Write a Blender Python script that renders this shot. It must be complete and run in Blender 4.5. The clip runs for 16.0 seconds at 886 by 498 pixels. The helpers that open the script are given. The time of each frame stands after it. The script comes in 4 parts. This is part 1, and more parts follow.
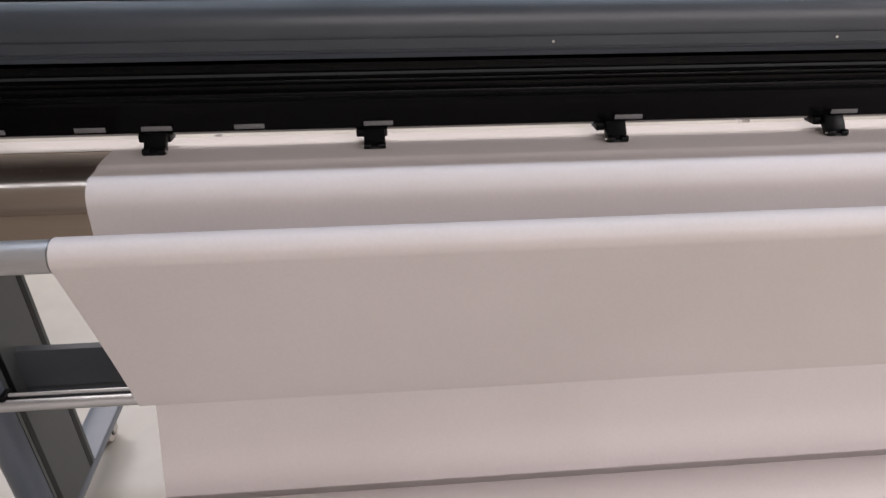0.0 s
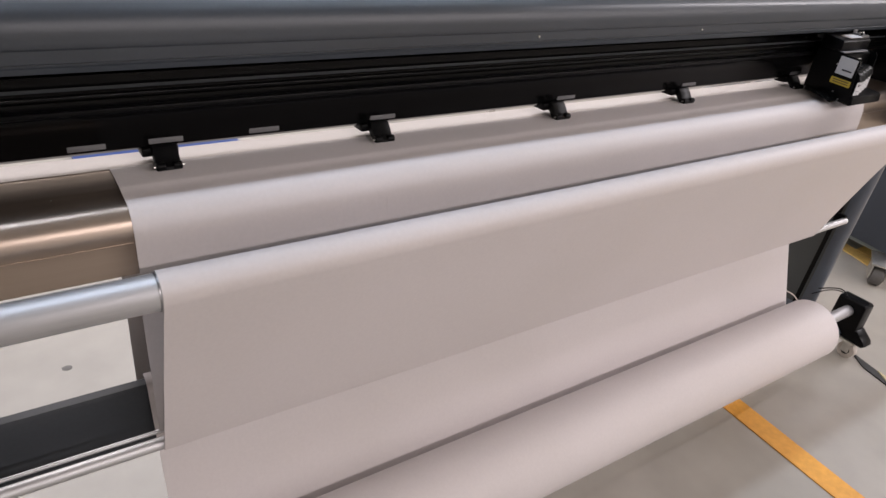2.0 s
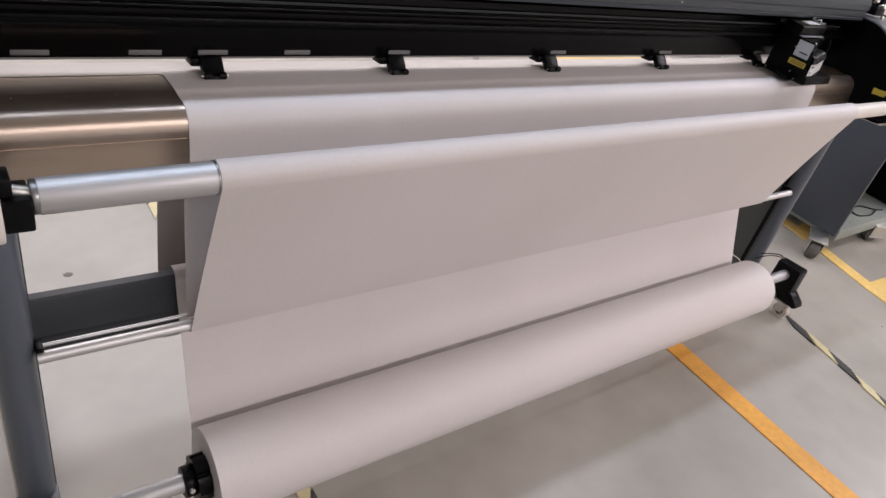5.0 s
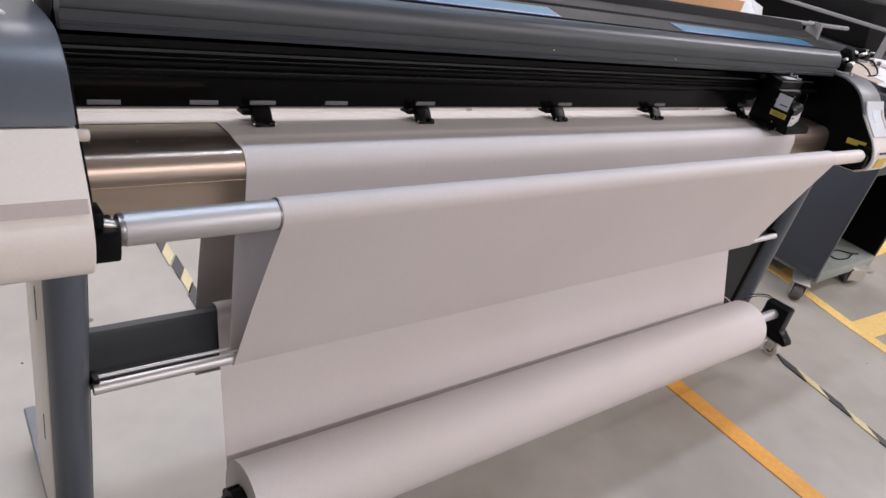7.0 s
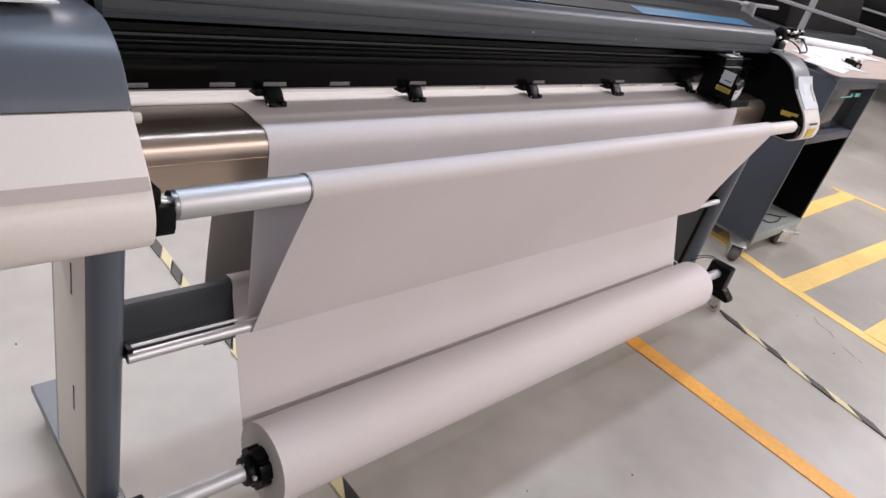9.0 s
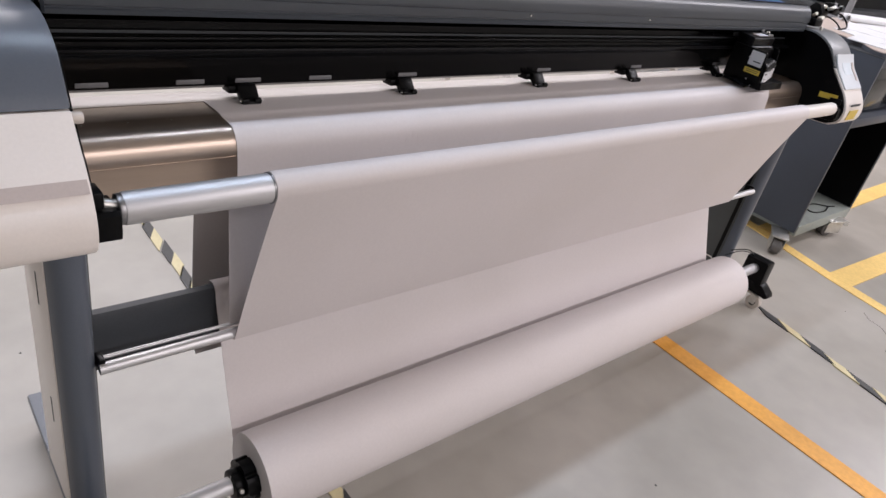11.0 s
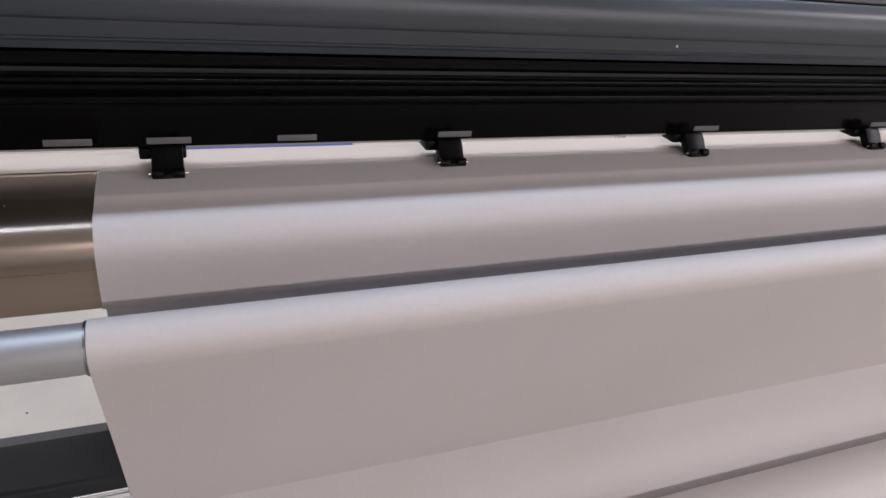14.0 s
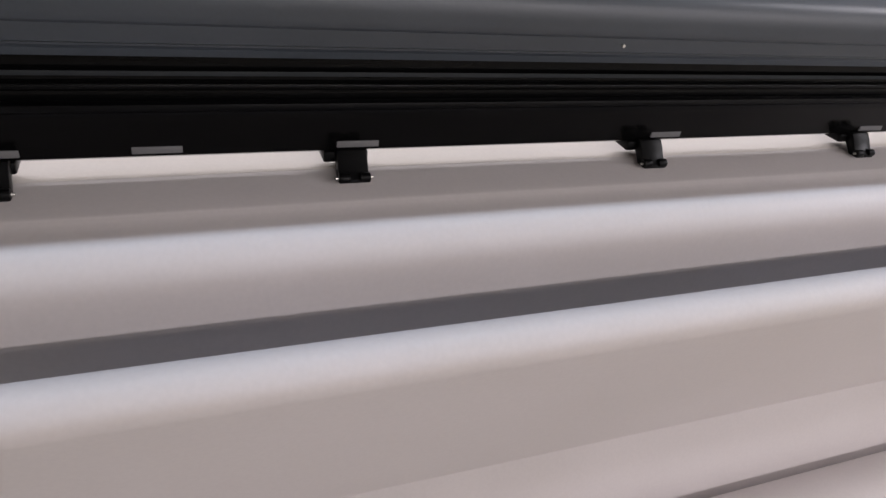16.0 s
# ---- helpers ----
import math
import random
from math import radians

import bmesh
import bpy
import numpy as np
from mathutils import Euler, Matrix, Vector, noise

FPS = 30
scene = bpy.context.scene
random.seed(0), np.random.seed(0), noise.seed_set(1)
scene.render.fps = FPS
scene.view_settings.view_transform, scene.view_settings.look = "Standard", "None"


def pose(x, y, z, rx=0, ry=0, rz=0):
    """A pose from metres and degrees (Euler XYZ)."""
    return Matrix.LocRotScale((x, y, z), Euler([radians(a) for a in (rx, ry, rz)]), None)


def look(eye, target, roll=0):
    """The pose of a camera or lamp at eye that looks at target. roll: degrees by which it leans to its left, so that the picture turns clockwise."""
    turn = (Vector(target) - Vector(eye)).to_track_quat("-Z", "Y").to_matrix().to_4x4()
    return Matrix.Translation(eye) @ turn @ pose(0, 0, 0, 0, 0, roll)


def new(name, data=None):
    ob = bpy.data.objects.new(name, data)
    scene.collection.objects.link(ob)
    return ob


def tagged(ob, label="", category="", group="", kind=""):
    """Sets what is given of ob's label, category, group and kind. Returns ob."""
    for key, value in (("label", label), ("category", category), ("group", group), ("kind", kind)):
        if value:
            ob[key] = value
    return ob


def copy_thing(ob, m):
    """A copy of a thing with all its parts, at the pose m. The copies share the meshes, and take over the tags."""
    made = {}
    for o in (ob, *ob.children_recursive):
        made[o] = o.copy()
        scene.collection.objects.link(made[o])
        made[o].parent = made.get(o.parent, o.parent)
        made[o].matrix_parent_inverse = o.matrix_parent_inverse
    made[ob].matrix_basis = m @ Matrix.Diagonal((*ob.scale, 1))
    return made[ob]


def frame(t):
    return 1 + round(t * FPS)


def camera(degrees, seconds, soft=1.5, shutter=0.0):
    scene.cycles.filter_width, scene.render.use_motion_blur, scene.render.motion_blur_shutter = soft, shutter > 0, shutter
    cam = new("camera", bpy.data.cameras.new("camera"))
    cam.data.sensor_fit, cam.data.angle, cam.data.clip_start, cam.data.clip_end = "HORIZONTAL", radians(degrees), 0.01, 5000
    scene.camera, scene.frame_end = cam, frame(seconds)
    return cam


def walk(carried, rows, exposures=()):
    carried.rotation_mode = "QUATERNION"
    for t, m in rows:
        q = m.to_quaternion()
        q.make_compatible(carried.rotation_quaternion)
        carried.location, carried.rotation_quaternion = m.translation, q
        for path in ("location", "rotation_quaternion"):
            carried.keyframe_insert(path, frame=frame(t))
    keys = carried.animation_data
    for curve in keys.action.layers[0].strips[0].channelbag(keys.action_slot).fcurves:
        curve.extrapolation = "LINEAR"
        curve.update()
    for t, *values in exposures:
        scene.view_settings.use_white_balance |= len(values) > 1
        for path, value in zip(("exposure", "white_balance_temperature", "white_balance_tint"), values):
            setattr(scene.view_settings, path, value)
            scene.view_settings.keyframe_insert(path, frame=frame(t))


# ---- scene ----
cam = camera(66.2, 16.0)
EXPOSURES = [(0, -0.72, 6400, 20.5), (4.5, -0.76, 6330, 20.5), (7.5, -0.76, 6200, 21), (8.5, -0.63, 6200, 21), (9.7, -0.62, 6200, 21), (12, -0.79, 6160, 20), (13, -0.82, 6150, 20), (14.5, -0.9, 6150, 20), (16, -0.85, 6200, 19)]
PATH = [
    (0, (0.497, -0.91, 1.455), (0.654, 0.779, 0.395), 0.5),
    (0.5, (0.363, -0.884, 1.474), (0.704, 0.763, 0.392), 3.0),
    (1, (0.187, -0.78, 1.48), (0.706, 0.814, 0.389), 5.9),
    (1.5, (-0.028, -0.772, 1.463), (0.832, 0.687, 0.399), 4.3),
    (2, (-0.138, -0.791, 1.47), (0.892, 0.566, 0.423), 8.6),
    (2.5, (-0.127, -0.819, 1.466), (0.931, 0.495, 0.39), 11.0),
    (3, (-0.103, -0.821, 1.442), (0.939, 0.479, 0.335), 13.2),
    (3.5, (-0.215, -0.839, 1.461), (0.832, 0.441, 0.336), 11.6),
    (4, (-0.317, -0.852, 1.464), (0.757, 0.386, 0.316), 11.9),
    (4.5, (-0.304, -0.885, 1.47), (0.782, 0.358, 0.339), 14.3),
    (7, (-0.47, -0.931, 1.459), (0.728, 0.358, 0.508), 14.9),
    (7.5, (-0.451, -0.929, 1.476), (0.706, 0.383, 0.506), 16.1),
    (8, (-0.555, -0.88, 1.483), (0.671, 0.334, 0.473), 15.3),
    (8.5, (-0.66, -0.886, 1.472), (0.674, 0.211, 0.462), 15.7),
    (9, (-0.661, -0.929, 1.47), (0.671, 0.209, 0.504), 16.4),
    (9.5, (-0.632, -0.974, 1.469), (0.676, 0.197, 0.51), 16.8),
    (11.8, (-0.415, -0.908, 1.449), (0.801, 0.313, 0.435), 10.9),
    (12, (-0.383, -0.881, 1.447), (0.856, 0.315, 0.431), 10.1),
    (12.3, (-0.298, -0.848, 1.437), (0.925, 0.332, 0.383), 8.6),
    (12.5, (-0.214, -0.842, 1.437), (0.944, 0.424, 0.41), 8.6),
    (13, (-0.018, -0.797, 1.454), (0.874, 0.62, 0.36), 10.8),
    (13.5, (0.071, -0.68, 1.446), (0.803, 0.782, 0.294), 9.8),
    (14, (0.094, -0.578, 1.398), (0.805, 0.938, 0.304), 9.4),
    (14.5, (0.206, -0.497, 1.401), (0.871, 1.006, 0.261), 12.0),
    (15, (0.31, -0.463, 1.42), (0.915, 1.057, 0.27), 12.6),
    (15.5, (0.295, -0.449, 1.422), (1.0, 0.988, 0.224), 11.1),
    (16, (0.275, -0.446, 1.419), (0.975, 0.982, 0.207), 11.4),
]
walk(cam, [(t, look(eye, target, roll)) for t, eye, target, roll in PATH], EXPOSURES)

# ---- light ----
world = bpy.data.worlds.new("world")
scene.world = world
world.use_nodes = True
world.node_tree.nodes["Background"].inputs[0].default_value = (0.75, 0.85, 1.0, 1)
world.node_tree.nodes["Background"].inputs[1].default_value = 0.05


def strip_lamp(x, y, z, length, width, power, colour=(1.0, 0.98, 0.95)):
    lamp = bpy.data.lights.new("ceiling_strip_lamp", "AREA")
    lamp.shape, lamp.size, lamp.size_y, lamp.energy, lamp.color = "RECTANGLE", length, width, power, colour
    ob = new("ceiling_strip_lamp", lamp)
    ob.location = (x, y, z)
    return ob


CEIL = 4.2
strip_lamp(-1.0, 0.85, CEIL - 0.14, 2.2, 0.15, 52, (0.72, 0.88, 1.0))
strip_lamp(2.1, 0.85, CEIL - 0.14, 3.0, 0.15, 84, (0.72, 0.88, 1.0))
strip_lamp(2.5, 3.7, CEIL - 0.14, 13.0, 0.2, 560, (1.0, 0.97, 0.92))
strip_lamp(2.5, 5.4, CEIL - 0.14, 13.0, 0.2, 500, (1.0, 0.97, 0.92))
# added lamp, no known source: brightens the floor towards the right
strip_lamp(6.8, -0.9, CEIL - 0.14, 5.0, 0.2, 290, (1.0, 0.98, 0.95))
strip_lamp(4.9, -5.2, CEIL - 0.14, 11.0, 0.2, 790, (1.0, 0.945, 0.885))


# ---- materials ----
def material(name, colour, rough=0.5, metal=0.0, grain=0.06, scale=30.0, bump=0.05, stain=0.0, stain_scale=2.5, stretch=(1, 1, 1), spec=0.5, coat=0.0, rough_var=0.08):
    m = bpy.data.materials.new(name)
    m.use_nodes = True
    nt = m.node_tree
    n, l = nt.nodes, nt.links
    b = n["Principled BSDF"]
    b.inputs["Metallic"].default_value = metal
    b.inputs["Specular IOR Level"].default_value = spec
    b.inputs["Coat Weight"].default_value = coat
    co = n.new("ShaderNodeTexCoord")
    mp = n.new("ShaderNodeMapping")
    mp.inputs["Scale"].default_value = stretch
    l.new(co.outputs["Object"], mp.inputs["Vector"])
    fine = n.new("ShaderNodeTexNoise")
    fine.inputs["Scale"].default_value, fine.inputs["Detail"].default_value = scale, 6
    l.new(mp.outputs["Vector"], fine.inputs["Vector"])
    big = n.new("ShaderNodeTexNoise")
    big.inputs["Scale"].default_value, big.inputs["Detail"].default_value = stain_scale, 4
    l.new(mp.outputs["Vector"], big.inputs["Vector"])
    c = np.array(colour)
    ramp = n.new("ShaderNodeValToRGB")
    ramp.color_ramp.elements[0].position, ramp.color_ramp.elements[1].position = 0.3, 0.7
    ramp.color_ramp.elements[0].color = (*np.clip(c * (1 - grain), 0, 1), 1)
    ramp.color_ramp.elements[1].color = (*np.clip(c * (1 + grain), 0, 1), 1)
    l.new(fine.outputs["Fac"], ramp.inputs["Fac"])
    mix = n.new("ShaderNodeMix")
    mix.data_type, mix.blend_type = "RGBA", "MULTIPLY"
    mix.inputs["Factor"].default_value = 1.0
    tone = n.new("ShaderNodeValToRGB")
    tone.color_ramp.elements[0].position, tone.color_ramp.elements[1].position = 0.35, 0.65
    s = 1 - stain
    tone.color_ramp.elements[0].color, tone.color_ramp.elements[1].color = (s, s, s * 0.985, 1), (1, 1, 1, 1)
    l.new(big.outputs["Fac"], tone.inputs["Fac"])
    l.new(ramp.outputs["Color"], mix.inputs["A"])
    l.new(tone.outputs["Color"], mix.inputs["B"])
    l.new(mix.outputs["Result"], b.inputs["Base Color"])
    rr = n.new("ShaderNodeMapRange")
    rr.inputs["To Min"].default_value, rr.inputs["To Max"].default_value = max(0.02, rough - rough_var), min(1, rough + rough_var)
    l.new(big.outputs["Fac"], rr.inputs["Value"])
    l.new(rr.outputs["Result"], b.inputs["Roughness"])
    if bump:
        bp = n.new("ShaderNodeBump")
        bp.inputs["Strength"].default_value, bp.inputs["Distance"].default_value = bump, 0.002
        l.new(fine.outputs["Fac"], bp.inputs["Height"])
        l.new(bp.outputs["Normal"], b.inputs["Normal"])
    return m


PAPER = material("plotter_paper", (0.655, 0.612, 0.61), 0.5, grain=0.02, scale=160, bump=0.02, stain=0.06, stain_scale=1.6, spec=0.35, rough_var=0.06)
FLOOR = material("painted_concrete", (0.37, 0.346, 0.308), 0.36, grain=0.05, scale=9, bump=0.006, stain=0.19, stain_scale=1.5, rough_var=0.13)
RAILG = material("grey_steel_rail", (0.2, 0.2, 0.21), 0.4, grain=0.05, scale=60)
DARKST = material("dull_steel", (0.3, 0.3, 0.31), 0.35, metal=1.0, grain=0.1, scale=80)
# lit copy of the grey coat: light on the right cover as paler colour
GREY_LIT = material("grey_coat_lit", (0.2, 0.205, 0.212), 0.45, grain=0.04, scale=300, bump=0.04, stain=0.06)
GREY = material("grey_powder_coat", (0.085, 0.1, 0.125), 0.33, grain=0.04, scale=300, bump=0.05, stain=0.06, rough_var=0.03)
HOODM = material("dark_grey_plastic", (0.038, 0.046, 0.057), 0.36, grain=0.05, scale=250, bump=0.03, stain=0.12, stain_scale=4, spec=0.5)
LIDM = material("near_black_lid", (0.005, 0.0055, 0.0065), 0.55, grain=0.05, scale=200, bump=0.03, stain=0.12, stain_scale=4, spec=0.1)
LEGIN = material("grey_inner_panel", (0.05, 0.055, 0.055), 0.45, grain=0.05, scale=200, bump=0.03, stain=0.1)
DARK = material("dark_grey_metal", (0.03, 0.034, 0.038), 0.42, grain=0.06, scale=200, bump=0.04, stain=0.1)
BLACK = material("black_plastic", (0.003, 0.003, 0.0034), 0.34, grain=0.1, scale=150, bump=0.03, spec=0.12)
BLACKG = material("black_gloss_metal", (0.003, 0.003, 0.0032), 0.14, grain=0.1, scale=90, bump=0.02, stretch=(0.05, 1, 1), spec=0.11)
WHITE = material("cream_white_coat", (0.74, 0.69, 0.65), 0.42, grain=0.02, scale=200, bump=0.03, stain=0.05)
COOLW = material("cool_white_plastic", (0.62, 0.65, 0.69), 0.4, grain=0.03, scale=150, bump=0.02, stain=0.05)
BAND = material("plain_beige", (0.5, 0.43, 0.4), 0.45, grain=0.03, scale=200, bump=0.02, stain=0.05)
ALU = material("brushed_aluminium", (0.66, 0.66, 0.68), 0.52, metal=1.0, grain=0.05, scale=140, bump=0.05, stretch=(0.06, 1, 1))
STEEL = material("zinc_steel", (0.6, 0.59, 0.56), 0.38, metal=1.0, grain=0.08, scale=80, bump=0.04)
PLATE = material("bronze_anodised_plate", (0.4, 0.325, 0.27), 0.32, metal=0.88, grain=0.06, scale=60, bump=0.03, stretch=(0.05, 1, 1), stain=0.08)
ORANGE = material("orange_floor_paint", (0.78, 0.37, 0.055), 0.5, grain=0.08, scale=60, bump=0.05, stain=0.22, stain_scale=3)
YELLOW = material("yellow_floor_paint", (0.82, 0.56, 0.18), 0.5, grain=0.08, scale=60, bump=0.05, stain=0.22, stain_scale=3)
TAPEY = material("pale_yellow_tape", (0.6, 0.52, 0.3), 0.5, grain=0.06, scale=70, stain=0.15)
TAPEK = material("black_tape", (0.035, 0.035, 0.035), 0.5, grain=0.1, scale=70, stain=0.2)
BLUE = material("blue_protective_film", (0.012, 0.125, 0.23), 0.42, grain=0.04, scale=40, bump=0.12, stain=0.25, stain_scale=9, spec=0.12)
BLUEK = material("blue_film_edge", (0.012, 0.05, 0.22), 0.3, grain=0.05, scale=40)
LABEL = material("grey_label", (0.14, 0.14, 0.145), 0.5, grain=0.05, scale=120)
WLABEL = material("white_label", (0.6, 0.6, 0.61), 0.5, grain=0.02, scale=120)
GOLD = material("yellow_label", (0.6, 0.43, 0.05), 0.4, grain=0.04, scale=120)
SCUFF = material("paper_scuff", (0.64, 0.596, 0.594), 0.4)
PALE = material("pale_display", (0.72, 0.78, 0.84), 0.25)
INK = material("printed_ink", (0.03, 0.03, 0.035), 0.5)
WALLM = material("painted_wall", (0.62, 0.62, 0.6), 0.7, grain=0.03, scale=40, stain=0.08, stain_scale=0.8)
BEAMM = material("dark_grey_steel", (0.04, 0.047, 0.057), 0.5, grain=0.06, scale=160, bump=0.03, stain=0.15, spec=0.4)
TROL = material("dark_grey_trolley_paint", (0.043, 0.052, 0.07), 0.42, grain=0.05, scale=200, bump=0.04, stain=0.12)
WHEEL = material("grey_rubber_tyre", (0.09, 0.085, 0.08), 0.55, grain=0.08, scale=60)
RUBBER = material("pale_caster_wheel", (0.55, 0.5, 0.45), 0.5, grain=0.06, scale=60)
CARD = material("brown_cardboard", (0.5, 0.27, 0.13), 0.7, grain=0.06, scale=50, stain=0.1)
PLASTICBAG = material("clear_white_wrap", (0.7, 0.72, 0.76), 0.3, grain=0.05, scale=20, bump=0.5)
SCREEN = material("dark_glass", (0.012, 0.014, 0.014), 0.12, grain=0.05, scale=20, bump=0)
TEAL = material("teal_marking", (0.2, 0.5, 0.48), 0.4)
PINKT = material("pale_wood_top", (0.44, 0.36, 0.315), 0.4, grain=0.05, scale=30, stretch=(1, 8, 1))


# ---- mesh helpers ----
# the plotter's body, platen and paper path lean back a little on the upright stand
LEAN = Matrix.Translation((0, -0.08, 0.0722)) @ Matrix.Rotation(radians(-5.12), 4, "X")
UPRIGHT = Matrix.Identity(4)
stance = UPRIGHT


def link(name, bm, mat, parent=None, label="", smooth=True, angle=35):
    me = bpy.data.meshes.new(name)
    bmesh.ops.recalc_face_normals(bm, faces=bm.faces)
    if smooth:
        for f in bm.faces:
            f.smooth = True
        for e in bm.edges:
            if len(e.link_faces) == 2 and e.calc_face_angle(0) > radians(angle):
                e.smooth = False
    bm.transform(stance)
    bm.to_mesh(me)
    bm.free()
    me.materials.append(mat)
    ob = new(name, me)
    if parent:
        ob.parent = parent
    return tagged(ob, label)


def part(name, bm, material_, parent, label="", **k):
    return link(name, bm, material_, parent, label, **k)


def thing(name, label, category, group="", kind="", at=(0, 0, 0)):
    ob = new(name)
    ob.location = at
    ob.empty_display_size = 0.1
    bpy.context.view_layer.update()
    return tagged(ob, label, category, group, kind)


def box(x0, x1, y0, y1, z0, z1, bevel=0.0, seg=2, bm=None):
    bm = bm or bmesh.new()
    r = bmesh.ops.create_cube(bm, size=1)
    m = Matrix.Translation(((x0 + x1) / 2, (y0 + y1) / 2, (z0 + z1) / 2)) @ Matrix.Diagonal((x1 - x0, y1 - y0, z1 - z0, 1))
    bmesh.ops.transform(bm, matrix=m, verts=r["verts"])
    if bevel:
        es = list({e for v in r["verts"] for e in v.link_edges})
        bmesh.ops.bevel(bm, geom=es, offset=bevel, segments=seg, affect="EDGES", profile=0.5)
    return bm


def rod(p, q, r, seg=24, r2=None, bm=None, bevel=0.0):
    bm = bm or bmesh.new()
    p, q = Vector(p), Vector(q)
    d = q - p
    res = bmesh.ops.create_cone(bm, cap_ends=True, segments=seg, radius1=r, radius2=r if r2 is None else r2, depth=d.length)
    m = Matrix.Translation((p + q) / 2) @ d.to_track_quat("Z", "Y").to_matrix().to_4x4()
    bmesh.ops.transform(bm, matrix=m, verts=res["verts"])
    if bevel:
        es = [e for e in {e for v in res["verts"] for e in v.link_edges} if any(len(f.verts) > 4 for f in e.link_faces)]
        bmesh.ops.bevel(bm, geom=es, offset=bevel, segments=2, affect="EDGES", profile=0.5)
    return bm


def ring(p, q, r_out, r_in, seg=32):
    """A tube with a wall, from p to q."""
    bm = bmesh.new()
    p, q = Vector(p), Vector(q)
    turn = (q - p).to_track_quat("Z", "Y").to_matrix()
    loops = []
    for c, r in ((p, r_out), (q, r_out), (q, r_in), (p, r_in)):
        loops.append([bm.verts.new(c + turn @ Vector((r * math.cos(2 * math.pi * i / seg), r * math.sin(2 * math.pi * i / seg), 0))) for i in range(seg)])
    for k in range(4):
        a, b = loops[k], loops[(k + 1) % 4]
        for i in range(seg):
            bm.faces.new((a[i], a[(i + 1) % seg], b[(i + 1) % seg], b[i]))
    return bm


def prism(profile, x0, x1, bevel=0.0, bm=None):
    """A closed outline of (y, z) drawn out along x."""
    bm = bm or bmesh.new()
    a = [bm.verts.new((x0, y, z)) for y, z in profile]
    b = [bm.verts.new((x1, y, z)) for y, z in profile]
    fs = [bm.faces.new(a), bm.faces.new(b[::-1])]
    n = len(a)
    for i in range(n):
        fs.append(bm.faces.new((a[i], b[i], b[(i + 1) % n], a[(i + 1) % n])))
    if bevel:
        bmesh.ops.recalc_face_normals(bm, faces=fs)
        es = list({e for e in fs[0].edges} | {e for e in fs[1].edges})
        bmesh.ops.bevel(bm, geom=es, offset=bevel, segments=2, affect="EDGES", profile=0.5)
    return bm


def smooth_line(points, steps=6):
    """A curve through (y, z) points (Catmull-Rom)."""
    p = [Vector(q) for q in points]
    p = [2 * p[0] - p[1]] + p + [2 * p[-1] - p[-2]]
    out = []
    for i in range(1, len(p) - 2):
        for s in range(steps):
            t = s / steps
            out.append(0.5 * (2 * p[i] + (p[i + 1] - p[i - 1]) * t + (2 * p[i - 1] - 5 * p[i] + 4 * p[i + 1] - p[i + 2]) * t * t + (3 * p[i] - p[i - 1] - 3 * p[i + 1] + p[i + 2]) * t ** 3))
    return out + [p[-2]]


def sheet(line, x0, x1, thick=0.0012, nx=1, wave=0.0, bm=None):
    """A thin sheet that follows a line of (y, z) along x."""
    bm = bm or bmesh.new()
    line = [Vector(q) for q in line]
    nor = []
    for i in range(len(line)):
        d = line[min(i + 1, len(line) - 1)] - line[max(i - 1, 0)]
        nor.append(Vector((-d.y, d.x)).normalized())
    rows = []
    for side in (0, thick):
        grid = []
        for j in range(nx + 1):
            x = x0 + (x1 - x0) * j / nx
            grid.append([bm.verts.new((x, q.x + k.x * (side + w), q.y + k.y * (side + w))) for q, k, w in
                         ((q, k, wave * noise.noise((x * 1.7, q.x * 3, q.y * 3))) for q, k in zip(line, nor))])
        rows.append(grid)
    m = len(line)
    for g in rows:
        for j in range(nx):
            for i in range(m - 1):
                bm.faces.new((g[j][i], g[j + 1][i], g[j + 1][i + 1], g[j][i + 1]))
    for j in (0, nx):
        for i in range(m - 1):
            bm.faces.new((rows[0][j][i], rows[0][j][i + 1], rows[1][j][i + 1], rows[1][j][i]))
    for i in (0, m - 1):
        for j in range(nx):
            bm.faces.new((rows[0][j][i], rows[0][j + 1][i], rows[1][j + 1][i], rows[1][j][i]))
    return bm


def arc(cy, cz, r, a0, a1, n=12):
    return [(cy + r * math.cos(radians(a0 + (a1 - a0) * i / n)), cz + r * math.sin(radians(a0 + (a1 - a0) * i / n))) for i in range(n + 1)]


W = 2.05  # the paper's width

# ---- the hall ----
HX0, HX1, HY0, HY1 = -7.0, 13.0, -7.0, 9.0
tagged(link("floor", box(HX0, HX1, HY0, HY1, -0.15, 0.0), FLOOR, smooth=False), "light grey painted concrete factory floor with scuffs", "floor", kind="structure")
tagged(link("ceiling", box(HX0, HX1, HY0, HY1, CEIL, CEIL + 0.15), WALLM, smooth=False), "plain pale ceiling of the hall", "ceiling", kind="structure")
for nm, b in (("wall_north", (HX0, HX1, HY1, HY1 + 0.2)), ("wall_south", (HX0, HX1, HY0 - 0.2, HY0)), ("wall_east", (HX1, HX1 + 0.2, HY0, HY1)), ("wall_west", (HX0 - 0.2, HX0, HY0, HY1))):
    tagged(link(nm, box(*b, 0.0, CEIL), WALLM, smooth=False), "plain pale painted wall of the hall", "wall", kind="structure")


